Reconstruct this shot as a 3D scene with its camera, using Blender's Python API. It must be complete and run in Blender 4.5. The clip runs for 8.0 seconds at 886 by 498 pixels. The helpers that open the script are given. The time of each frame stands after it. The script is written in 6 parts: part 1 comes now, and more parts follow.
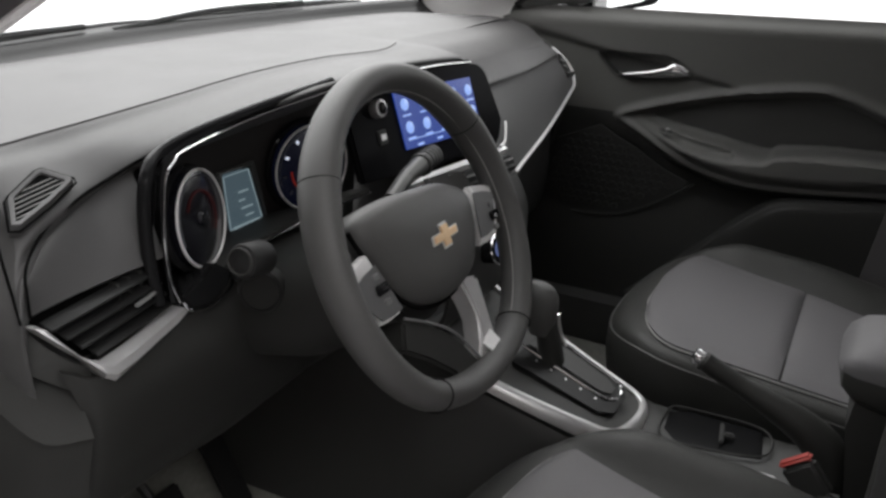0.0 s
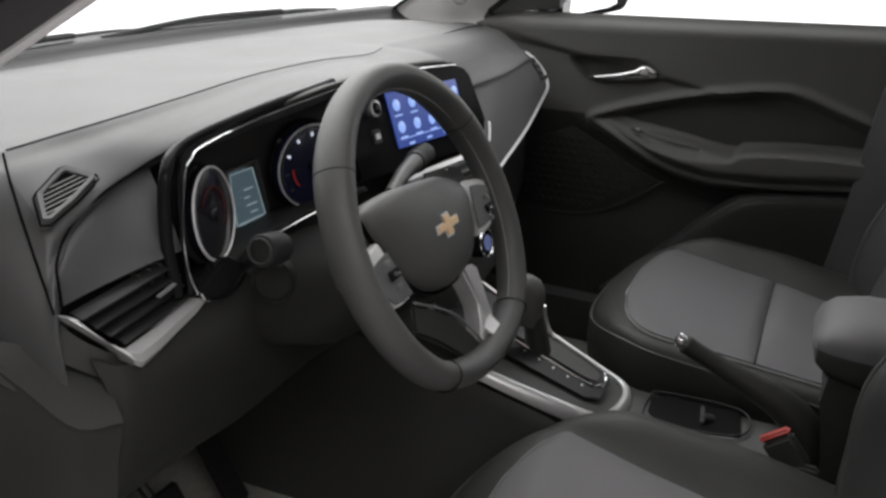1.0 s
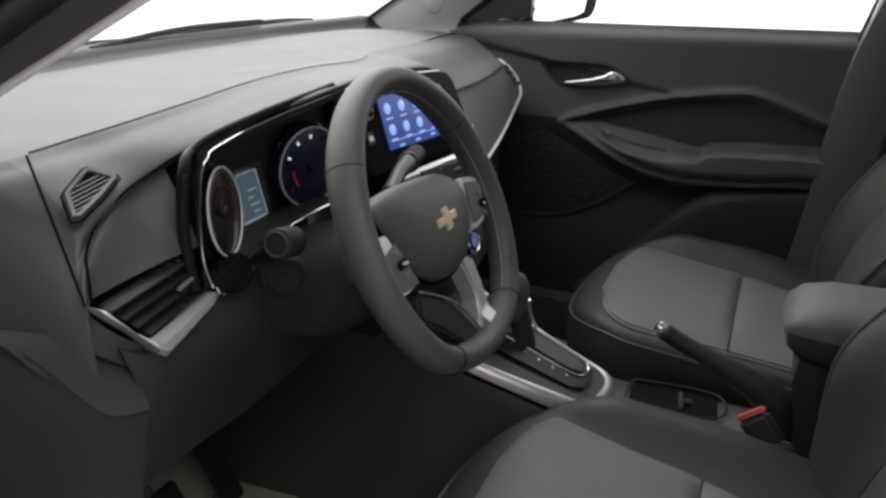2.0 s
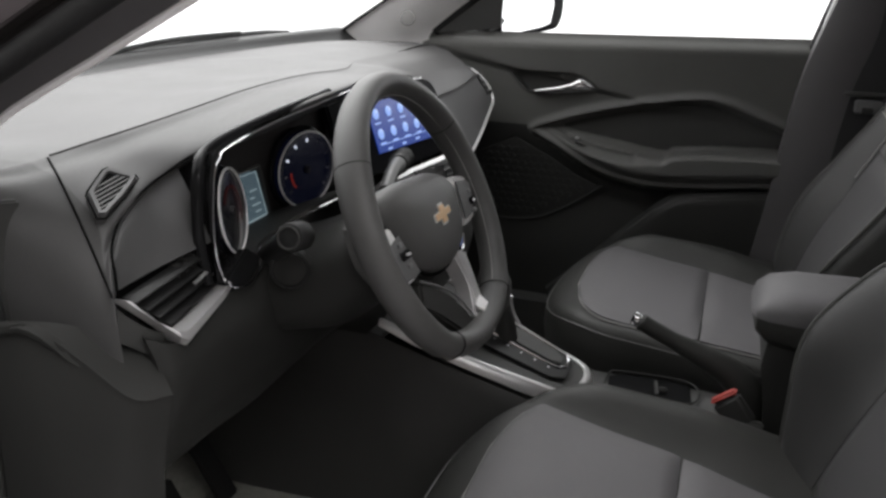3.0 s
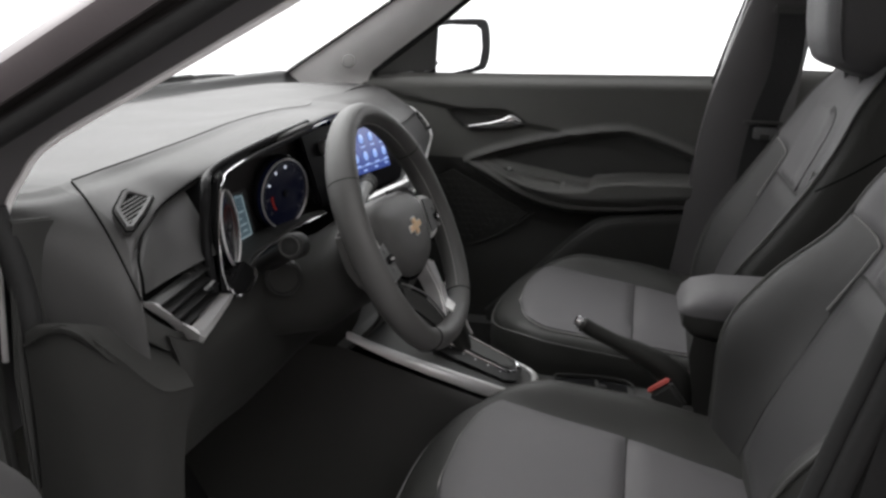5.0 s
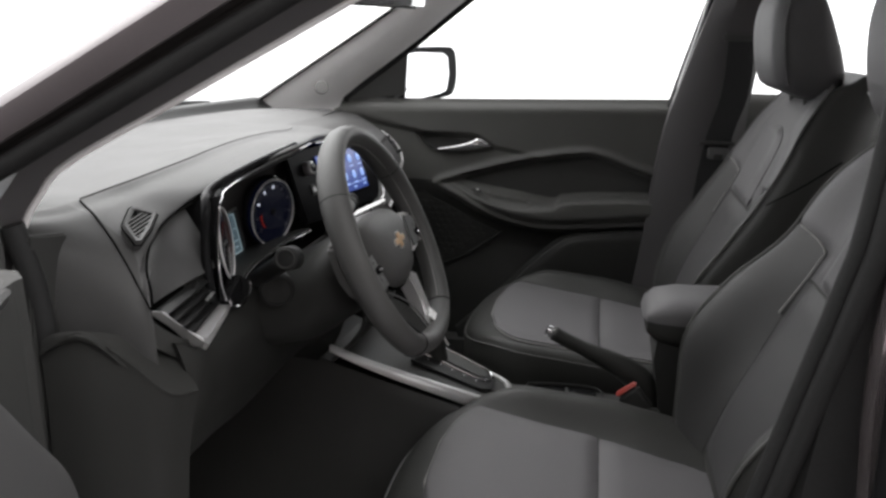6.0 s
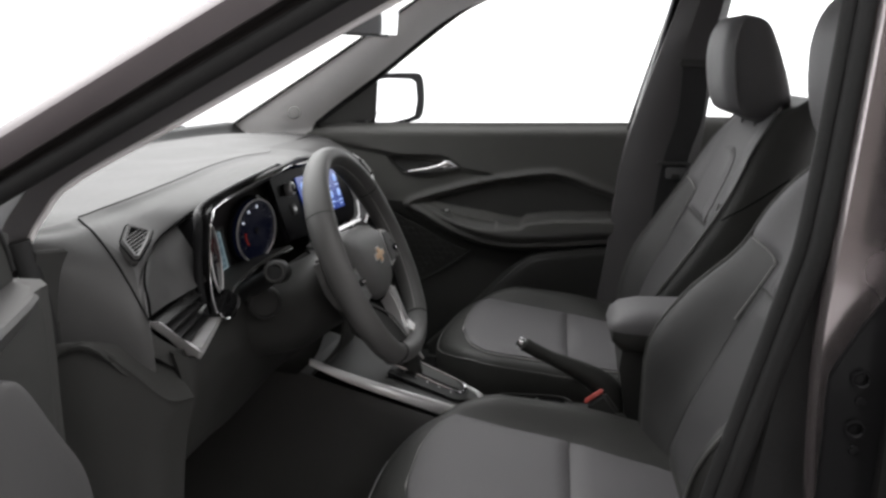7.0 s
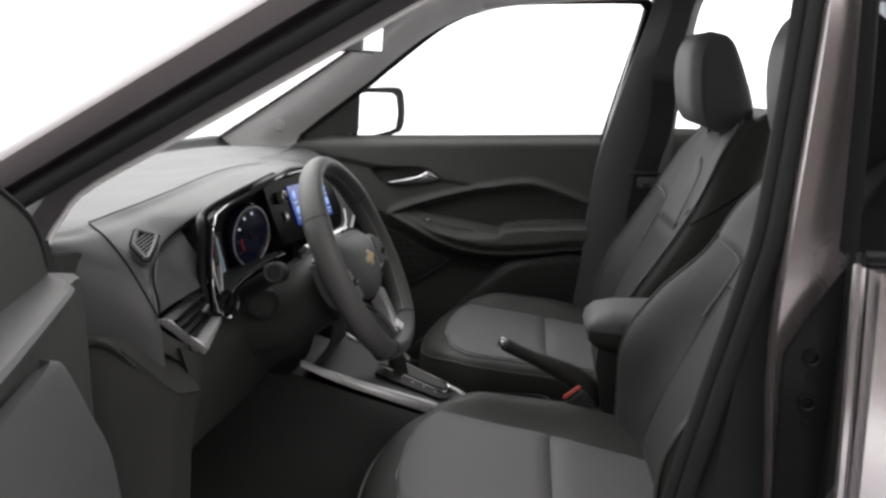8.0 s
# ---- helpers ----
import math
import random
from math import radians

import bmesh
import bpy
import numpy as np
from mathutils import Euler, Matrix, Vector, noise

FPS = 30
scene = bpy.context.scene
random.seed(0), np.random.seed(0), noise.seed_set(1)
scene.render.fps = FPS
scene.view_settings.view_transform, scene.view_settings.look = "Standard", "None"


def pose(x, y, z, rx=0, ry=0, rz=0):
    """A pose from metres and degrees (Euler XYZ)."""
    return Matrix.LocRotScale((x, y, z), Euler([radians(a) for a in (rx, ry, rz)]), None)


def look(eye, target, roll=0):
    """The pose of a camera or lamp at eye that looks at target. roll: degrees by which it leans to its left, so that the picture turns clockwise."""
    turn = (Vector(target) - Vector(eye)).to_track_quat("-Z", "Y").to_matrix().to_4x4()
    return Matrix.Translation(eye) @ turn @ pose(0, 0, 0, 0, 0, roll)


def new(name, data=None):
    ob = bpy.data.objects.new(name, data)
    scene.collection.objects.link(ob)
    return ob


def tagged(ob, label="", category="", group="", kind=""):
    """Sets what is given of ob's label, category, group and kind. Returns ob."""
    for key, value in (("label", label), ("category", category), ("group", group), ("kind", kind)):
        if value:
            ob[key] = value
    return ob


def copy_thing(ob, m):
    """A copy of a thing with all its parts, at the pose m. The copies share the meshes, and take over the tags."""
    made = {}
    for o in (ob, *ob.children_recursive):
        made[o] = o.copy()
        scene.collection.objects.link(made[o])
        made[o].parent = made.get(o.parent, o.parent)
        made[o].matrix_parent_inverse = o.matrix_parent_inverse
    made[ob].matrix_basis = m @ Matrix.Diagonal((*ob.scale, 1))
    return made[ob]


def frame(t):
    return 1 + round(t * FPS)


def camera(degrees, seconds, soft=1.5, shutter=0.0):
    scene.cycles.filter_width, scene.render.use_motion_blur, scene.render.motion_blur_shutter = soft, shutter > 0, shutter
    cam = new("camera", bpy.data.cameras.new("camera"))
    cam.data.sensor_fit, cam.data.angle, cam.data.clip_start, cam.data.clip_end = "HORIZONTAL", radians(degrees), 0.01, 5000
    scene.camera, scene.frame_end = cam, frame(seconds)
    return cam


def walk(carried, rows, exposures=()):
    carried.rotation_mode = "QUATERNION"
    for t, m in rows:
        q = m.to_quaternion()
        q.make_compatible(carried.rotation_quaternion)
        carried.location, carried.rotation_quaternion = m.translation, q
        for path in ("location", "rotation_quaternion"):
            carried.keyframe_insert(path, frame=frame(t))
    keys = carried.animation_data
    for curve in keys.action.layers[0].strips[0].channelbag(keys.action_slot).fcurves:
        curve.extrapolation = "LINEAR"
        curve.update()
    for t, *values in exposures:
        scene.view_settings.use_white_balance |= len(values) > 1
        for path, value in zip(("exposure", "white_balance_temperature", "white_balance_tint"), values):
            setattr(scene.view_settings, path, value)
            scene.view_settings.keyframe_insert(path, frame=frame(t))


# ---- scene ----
cam = camera(55.9, 8.0, 2.8)
PATH = [
    (0, (-1.003, -0.325, 1.252), (0.649, 0.525, 0.512), 1.9),
    (0.5, (-1.032, -0.318, 1.25), (0.643, 0.495, 0.522), 1.7),
    (1, (-1.061, -0.312, 1.248), (0.638, 0.463, 0.532), 1.6),
    (1.5, (-1.091, -0.305, 1.248), (0.631, 0.431, 0.544), 1.5),
    (3, (-1.191, -0.283, 1.245), (0.596, 0.328, 0.586), 1.3),
    (3.5, (-1.226, -0.277, 1.245), (0.583, 0.291, 0.607), 1.2),
    (4, (-1.262, -0.271, 1.244), (0.569, 0.251, 0.632), 1.1),
    (4.5, (-1.298, -0.266, 1.243), (0.554, 0.211, 0.658), 1.1),
    (6, (-1.416, -0.249, 1.245), (0.491, 0.096, 0.75), 0.9),
    (6.5, (-1.45, -0.245, 1.247), (0.471, 0.056, 0.782), 0.9),
    (7, (-1.486, -0.241, 1.246), (0.448, 0.02, 0.81), 0.8),
    (7.5, (-1.526, -0.237, 1.245), (0.417, -0.008, 0.828), 0.7),
    (8, (-1.564, -0.234, 1.245), (0.385, -0.031, 0.843), 0.7),
]
walk(cam, [(t, look(eye, target, roll)) for t, eye, target, roll in PATH])

# ---- light: a white photo studio round the car ----
world = bpy.data.worlds.new("studio")
scene.world = world
world.use_nodes = True
bg = world.node_tree.nodes["Background"]
bg.inputs[0].default_value = (1.0, 0.985, 0.99, 1)
bg.inputs[1].default_value = 2.9


def area_lamp(name, place, target, sx, sy, power):
    data = bpy.data.lights.new(name, "AREA")
    data.shape, data.size, data.size_y, data.energy = "RECTANGLE", sx, sy, power
    data.color = (1.0, 0.98, 0.97)
    lamp = new(name, data)
    lamp.matrix_world = look(place, target)
    return lamp


area_lamp("studio_softbox", (1.9, 2.0, 3.5), (0.25, -0.25, 1.0), 3.6, 2.4, 105)
area_lamp("overhead_softbox", (-2.2, -2.0, 3.9), (-0.4, 0.1, 0.9), 4.0, 2.6, 60)


# ---- materials ----
def material(name, colour, rough=0.5, metal=0.0, grain=0.0, grain_size=0.0012, vary=0.12, patch=0.09, coat=0.0, spec=0.5, kind="noise", smear=0.06):
    m = bpy.data.materials.new(name)
    m.use_nodes = True
    nt = m.node_tree
    b = nt.nodes["Principled BSDF"]
    b.inputs["Roughness"].default_value = rough
    b.inputs["Metallic"].default_value = metal
    b.inputs["Specular IOR Level"].default_value = spec
    b.inputs["Coat Weight"].default_value = coat
    b.inputs["Coat Roughness"].default_value = 0.06
    co = nt.nodes.new("ShaderNodeTexCoord")
    big = nt.nodes.new("ShaderNodeTexNoise")
    big.inputs["Scale"].default_value = 1 / patch
    big.inputs["Detail"].default_value = 5
    nt.links.new(co.outputs["Object"], big.inputs["Vector"])
    fine = nt.nodes.new("ShaderNodeTexNoise")
    fine.inputs["Scale"].default_value = 0.35 / max(grain_size, 0.0005)
    fine.inputs["Detail"].default_value = 3
    nt.links.new(co.outputs["Object"], fine.inputs["Vector"])
    mixf = nt.nodes.new("ShaderNodeMix")
    mixf.data_type = "FLOAT"
    mixf.inputs[0].default_value = 0.35
    nt.links.new(big.outputs["Fac"], mixf.inputs[2])
    nt.links.new(fine.outputs["Fac"], mixf.inputs[3])
    ramp = nt.nodes.new("ShaderNodeValToRGB")
    lo, hi = 1 - vary, 1 + vary
    ramp.color_ramp.elements[0].position, ramp.color_ramp.elements[1].position = 0.3, 0.7
    ramp.color_ramp.elements[0].color = (*[c * lo for c in colour], 1)
    ramp.color_ramp.elements[1].color = (*[min(c * hi, 1) for c in colour], 1)
    nt.links.new(mixf.outputs[0], ramp.inputs[0])
    nt.links.new(ramp.outputs[0], b.inputs["Base Color"])
    rr = nt.nodes.new("ShaderNodeMapRange")
    rr.inputs["To Min"].default_value = max(rough - smear, 0.02)
    rr.inputs["To Max"].default_value = min(rough + smear, 1)
    nt.links.new(big.outputs["Fac"], rr.inputs["Value"])
    nt.links.new(rr.outputs[0], b.inputs["Roughness"])
    if grain:
        bump = nt.nodes.new("ShaderNodeBump")
        bump.inputs["Strength"].default_value = grain
        bump.inputs["Distance"].default_value = grain_size * 0.4
        if kind == "leather":
            cell = nt.nodes.new("ShaderNodeTexVoronoi")
            cell.feature = "DISTANCE_TO_EDGE"
            cell.inputs["Scale"].default_value = 1 / grain_size
            nt.links.new(co.outputs["Object"], cell.inputs["Vector"])
            nt.links.new(cell.outputs["Distance"], bump.inputs["Height"])
        elif kind == "weave":
            wave = nt.nodes.new("ShaderNodeTexWave")
            wave.inputs["Scale"].default_value = 0.3 / grain_size
            wave.inputs["Distortion"].default_value = 3
            wave.inputs["Detail"].default_value = 2
            nt.links.new(co.outputs["Object"], wave.inputs["Vector"])
            nt.links.new(wave.outputs["Fac"], bump.inputs["Height"])
        else:
            nt.links.new(fine.outputs["Fac"], bump.inputs["Height"])
        nt.links.new(bump.outputs[0], b.inputs["Normal"])
    return m


def glowing(name, colour, strength, base=(0.01, 0.01, 0.012)):
    m = bpy.data.materials.new(name)
    m.use_nodes = True
    b = m.node_tree.nodes["Principled BSDF"]
    b.inputs["Base Color"].default_value = (*base, 1)
    b.inputs["Roughness"].default_value = 0.25
    b.inputs["Emission Color"].default_value = (*colour, 1)
    b.inputs["Emission Strength"].default_value = strength
    return m


def glass(name, tint, rough=0.0, mirror=0.22):
    m = bpy.data.materials.new(name)
    m.use_nodes = True
    nt = m.node_tree
    for n in list(nt.nodes):
        if n.type == "BSDF_PRINCIPLED":
            nt.nodes.remove(n)
    out = [n for n in nt.nodes if n.type == "OUTPUT_MATERIAL"][0]
    clear = nt.nodes.new("ShaderNodeBsdfTransparent")
    clear.inputs[0].default_value = (*tint, 1)
    gloss = nt.nodes.new("ShaderNodeBsdfGlossy")
    gloss.inputs["Roughness"].default_value = rough
    fres = nt.nodes.new("ShaderNodeFresnel")
    fres.inputs[0].default_value = 1.3
    mix = nt.nodes.new("ShaderNodeMixShader")
    less = nt.nodes.new("ShaderNodeMath")
    less.operation = "MULTIPLY"
    less.inputs[1].default_value = mirror
    nt.links.new(fres.outputs[0], less.inputs[0])
    nt.links.new(less.outputs[0], mix.inputs[0])
    nt.links.new(clear.outputs[0], mix.inputs[1])
    nt.links.new(gloss.outputs[0], mix.inputs[2])
    nt.links.new(mix.outputs[0], out.inputs[0])
    return m


M_DASH = material("dash_soft_plastic", (0.051, 0.050, 0.050), 0.52, grain=0.5, grain_size=0.0013, kind="leather", vary=0.07)
# dash plastic toned darker; the dash end's shade is in this colour
M_END = material("darkened_dash_plastic", (0.040, 0.0395, 0.039), 0.5, spec=0.35, grain=0.45, grain_size=0.0012, kind="leather", vary=0.08)
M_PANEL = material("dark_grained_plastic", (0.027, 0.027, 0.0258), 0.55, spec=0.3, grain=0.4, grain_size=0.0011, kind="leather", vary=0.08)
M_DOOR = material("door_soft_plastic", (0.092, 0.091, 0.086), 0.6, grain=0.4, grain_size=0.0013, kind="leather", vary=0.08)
M_KNEE = material("near_black_plastic", (0.021, 0.021, 0.0198), 0.6, spec=0.25, grain=0.4, grain_size=0.0011, kind="leather", vary=0.1)
M_BLACK = material("black_plastic", (0.040, 0.040, 0.0385), 0.5, grain=0.25, grain_size=0.001, vary=0.15)
M_GLOSS = material("piano_black", (0.011, 0.011, 0.0115), 0.1, spec=0.06, smear=0.03)
M_MATT = material("dark_screen_glass", (0.011, 0.011, 0.012), 0.2, spec=0.012, smear=0.03)
# body paint darkened and browned to paint the jamb's dim reflections
M_JAMB = material("dark_reflection_jamb", (0.38, 0.34, 0.345), 0.26, metal=0.85, coat=0.5, smear=0.05)
M_SILVER = material("satin_silver_paint", (0.62, 0.615, 0.615), 0.3, metal=0.6, grain=0.05, vary=0.06)
M_CHROME = material("chrome", (0.82, 0.82, 0.83), 0.1, metal=1.0, vary=0.03, smear=0.03)
M_LEATHER = material("black_leatherette", (0.029, 0.0292, 0.0272), 0.5, spec=0.3, grain=0.55, grain_size=0.0016, kind="leather", vary=0.1)
M_RIM = material("wheel_leather", (0.066, 0.065, 0.0635), 0.5, grain=0.45, grain_size=0.0011, kind="leather", vary=0.08)
M_INSERT = material("grey_seat_leatherette", (0.100, 0.097, 0.100), 0.52, spec=0.35, grain=0.5, grain_size=0.0015, kind="leather", vary=0.08)
M_INLAY = material("door_inlay_leatherette", (0.046, 0.046, 0.044), 0.55, spec=0.3, grain=0.5, grain_size=0.0015, kind="leather", vary=0.08)
# seat leatherette darkened for the shade on the lower backrest
M_BACK = material("shaded_back_leatherette", (0.043, 0.042, 0.043), 0.52, spec=0.35, grain=0.5, grain_size=0.0015, kind="leather", vary=0.08)
# the same leatherette, a little darker for the headrest's shaded sides
M_HEAD = material("shaded_headrest_leatherette", (0.078, 0.076, 0.078), 0.52, spec=0.35, grain=0.5, grain_size=0.0015, kind="leather", vary=0.08)
# and darkest for the shade on the side wings
M_WING = material("shaded_wing_leatherette", (0.028, 0.0277, 0.0272), 0.52, spec=0.35, grain=0.5, grain_size=0.0015, kind="leather", vary=0.08)
M_PIPING = material("dark_piping", (0.06, 0.06, 0.057), 0.5, vary=0.1)
M_STITCH = material("grey_thread", (0.24, 0.235, 0.23), 0.7, grain=0.6, grain_size=0.001)
# satin silver brightened to look lit where little light falls
M_POD = material("lit_satin_silver", (0.80, 0.795, 0.79), 0.28, metal=0.2, vary=0.05)
M_FACE = material("grey_control_face", (0.095, 0.095, 0.095), 0.3, vary=0.1)
M_KEYS = material("grey_key_plastic", (0.14, 0.14, 0.14), 0.35, vary=0.1)
M_CARPET = material("black_carpet", (0.22, 0.22, 0.20), 0.95, grain=1.0, grain_size=0.003, vary=0.3)
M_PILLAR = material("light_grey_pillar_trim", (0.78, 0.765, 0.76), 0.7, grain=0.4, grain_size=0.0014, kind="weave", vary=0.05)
M_COVER = material("grey_airbag_cover", (0.24, 0.235, 0.23), 0.7, grain=0.3, vary=0.05)
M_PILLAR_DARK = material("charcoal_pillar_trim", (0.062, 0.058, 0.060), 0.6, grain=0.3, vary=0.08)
M_PAINT = material("grey_metallic_paint", (0.8, 0.75, 0.765), 0.2, metal=0.92, coat=1.0, smear=0.05)
M_VANE = material("grey_grille_slats", (0.13, 0.127, 0.127), 0.5, vary=0.05)
# satin tone painting what the pillar's body paint reflects
M_SKIN = material("pillar_paint_reflection", (0.135, 0.118, 0.122), 0.42, metal=0.3, coat=0.2, vary=0.06)
M_STRIP = material("dark_brown_gloss", (0.020, 0.018, 0.0175), 0.3, spec=0.3, vary=0.1)
M_SEAM = material("dark_seam_gap", (0.005, 0.005, 0.005), 0.95, spec=0.02, vary=0.1)
M_SLAT = material("black_slat_plastic", (0.013, 0.013, 0.013), 0.4, spec=0.25, vary=0.1)
M_RUBBER = material("black_rubber", (0.018, 0.018, 0.018), 0.6, spec=0.15, grain=0.2, vary=0.2)
M_RED = material("red_buckle_plastic", (0.38, 0.065, 0.055), 0.4)
M_GOLD = material("gold_badge", (0.78, 0.56, 0.34), 0.28, metal=0.6)
M_BELT = material("black_webbing", (0.022, 0.022, 0.023), 0.8, grain=1.0, grain_size=0.0016, kind="weave")
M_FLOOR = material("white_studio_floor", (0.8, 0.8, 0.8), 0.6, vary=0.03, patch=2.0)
# unseen grey disc added to the white floor, cutting light bounced upwards
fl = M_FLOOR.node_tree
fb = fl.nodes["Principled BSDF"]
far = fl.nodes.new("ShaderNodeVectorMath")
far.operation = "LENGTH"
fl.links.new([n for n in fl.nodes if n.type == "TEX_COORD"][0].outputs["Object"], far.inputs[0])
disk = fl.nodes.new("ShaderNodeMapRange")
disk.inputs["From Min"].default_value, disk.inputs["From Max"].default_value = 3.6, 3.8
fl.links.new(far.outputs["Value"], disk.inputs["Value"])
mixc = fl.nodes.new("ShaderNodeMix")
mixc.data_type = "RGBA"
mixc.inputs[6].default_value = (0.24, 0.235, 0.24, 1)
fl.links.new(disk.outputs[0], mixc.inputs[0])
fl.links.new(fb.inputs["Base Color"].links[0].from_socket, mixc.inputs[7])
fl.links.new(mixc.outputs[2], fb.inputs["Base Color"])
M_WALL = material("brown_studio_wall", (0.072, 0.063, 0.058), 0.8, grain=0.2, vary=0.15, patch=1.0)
M_MIRROR = material("mirror_glass", (0.93, 0.93, 0.94), 0.02, metal=1.0, vary=0.01, smear=0.005)
M_DIAL = material("dial_black", (0.006, 0.006, 0.009), 0.18, coat=0.4)
M_SCREEN = glowing("screen_blue", (0.016, 0.045, 0.25), 1.0)
M_ICON = glowing("screen_icons", (0.33, 0.5, 1.0), 0.9)
M_INFO = glowing("cluster_display", (0.08, 0.12, 0.145), 0.6)
M_INFO_DARK = glowing("cluster_display_bars", (0.42, 0.55, 0.6), 0.4)
M_REDGLOW = glowing("red_dial_light", (1.0, 0.07, 0.03), 0.11)
M_REDDIM = glowing("dim_red_dial_light", (1.0, 0.07, 0.03), 0.02)
M_WHITEGLOW = glowing("white_dial_light", (0.8, 0.85, 1.0), 0.8)
M_DIAL_MARK = material("grey_dial_marks", (0.06, 0.06, 0.07), 0.5)
M_BLUEGLOW = glowing("blue_dial_face", (0.006, 0.008, 0.026), 0.2)
M_KNOB = glowing("climate_knob_light", (0.3, 0.38, 0.8), 0.25)
M_GLASS = glass("window_glass", (0.96, 0.97, 0.97))
M_PRIVACY = glass("tinted_window_glass", (0.42, 0.42, 0.44), 0.02, 1.0)


# ---- building blocks ----
def V(*a):
    return Vector(a)


def part(name, bm, mat, parent=None, label="", sharp=38, smooth=True):
    """Links a bmesh as one mesh object under a thing or a part."""
    bmesh.ops.recalc_face_normals(bm, faces=bm.faces)
    if smooth:
        lim = radians(sharp)
        for f in bm.faces:
            f.smooth = True
        for e in bm.edges:
            if len(e.link_faces) == 2 and e.calc_face_angle(0) > lim:
                e.smooth = False
    me = bpy.data.meshes.new(name)
    bm.to_mesh(me)
    bm.free()
    me.materials.append(mat)
    ob = new(name, me)
    if parent is not None:
        ob.parent = parent
        ob.matrix_parent_inverse = parent.matrix_basis.inverted() if parent.parent is None else Matrix()
        if parent.parent is not None:
            ob.matrix_parent_inverse = (parent.parent.matrix_basis @ parent.matrix_parent_inverse @ parent.matrix_basis).inverted()
    if label:
        tagged(ob, label=label)
    return ob


def thing(name, place, label, category, group="", kind=""):
    ob = new(name)
    ob.empty_display_size = 0.05
    ob.matrix_basis = Matrix.Translation(place)
    return tagged(ob, label, category, group, kind)


def spline(pts, n, closed=False):
    """Catmull-Rom through pts, n points evenly over the spans."""
    pts = [Vector(p) for p in pts]
    k = len(pts)
    out = []
    spans = k if closed else k - 1
    for i in range(n):
        u = i * spans / (n if closed else n - 1)
        j = min(int(u), spans - 1)
        f = u - j
        if closed:
            p = [pts[(j + d) % k] for d in (-1, 0, 1, 2)]
        else:
            a = pts[j - 1] if j > 0 else pts[j] * 2 - pts[j + 1]
            d = pts[j + 2] if j + 2 < k else pts[j + 1] * 2 - pts[j]
            p = [a, pts[j], pts[j + 1], d]
        out.append(0.5 * ((2 * p[1]) + (p[2] - p[0]) * f + (2 * p[0] - 5 * p[1] + 4 * p[2] - p[3]) * f * f + (3 * p[1] - p[0] - 3 * p[2] + p[3]) * f ** 3))
    return out


def surface(ctrl, nu, nv):
    """A dense grid through a grid of control points."""
    rows = [spline(r, nv) for r in ctrl]
    cols = [spline([r[j] for r in rows], nu) for j in range(nv)]
    return [[cols[j][i] for j in range(nv)] for i in range(nu)]


def loft(rows, close_u=False, close_v=False, cap=False, bm=None):
    bm = bm or bmesh.new()
    vs = [[bm.verts.new(p) for p in r] for r in rows]
    nu, nv = len(rows), len(rows[0])
    for i in range(nu if close_u else nu - 1):
        for j in range(nv if close_v else nv - 1):
            q = [vs[i][j], vs[i][(j + 1) % nv], vs[(i + 1) % nu][(j + 1) % nv], vs[(i + 1) % nu][j]]
            bm.faces.new(q)
    if cap:
        bm.faces.new(vs[0])
        bm.faces.new(list(reversed(vs[-1])))
    return bm


def sheet(rows, depth, bm=None):
    """A grid with thickness: the back lies depth metres behind the front, against its normals."""
    nu, nv = len(rows), len(rows[0])
    back = []
    for i in range(nu):
        line = []
        for j in range(nv):
            a = rows[min(i + 1, nu - 1)][j] - rows[max(i - 1, 0)][j]
            b = rows[i][min(j + 1, nv - 1)] - rows[i][max(j - 1, 0)]
            n = a.cross(b)
            n = n.normalized() if n.length > 1e-9 else V(0, 0, 1)
            line.append(rows[i][j] - n * depth)
        back.append(line)
    bm = bm or bmesh.new()
    f = [[bm.verts.new(p) for p in r] for r in rows]
    k = [[bm.verts.new(p) for p in r] for r in back]
    for i in range(nu - 1):
        for j in range(nv - 1):
            bm.faces.new((f[i][j], f[i][j + 1], f[i + 1][j + 1], f[i + 1][j]))
            bm.faces.new((k[i][j], k[i + 1][j], k[i + 1][j + 1], k[i][j + 1]))
    ring = [(0, j) for j in range(nv)] + [(i, nv - 1) for i in range(1, nu)] + [(nu - 1, j) for j in range(nv - 2, -1, -1)] + [(i, 0) for i in range(nu - 2, 0, -1)]
    for a, b in zip(ring, ring[1:] + ring[:1]):
        bm.faces.new((f[a[0]][a[1]], k[a[0]][a[1]], k[b[0]][b[1]], f[b[0]][b[1]]))
    return bm


def tube(path, radius, n=10, closed=False, flat=1.0, up=None, bm=None):
    """A round or flattened bar along a path; radius may be a list."""
    path = [Vector(p) for p in path]
    m = len(path)
    rad = radius if isinstance(radius, (list, tuple)) else [radius] * m
    rows = []
    prev = Vector(up) if up else None
    for i in range(m):
        t = (path[(i + 1) % m] - path[i - 1]) if closed else (path[min(i + 1, m - 1)] - path[max(i - 1, 0)])
        t.normalize()
        if prev is None:
            prev = V(0, 0, 1) if abs(t.z) < 0.9 else V(0, 1, 0)
        side = t.cross(prev).normalized()
        top = side.cross(t).normalized()
        if up is None:
            prev = top
        rows.append([path[i] + (side * math.cos(a) + top * (flat * math.sin(a))) * rad[i] for a in [2 * math.pi * k / n for k in range(n)]])
    return loft(rows, close_u=closed, close_v=True, cap=not closed, bm=bm)


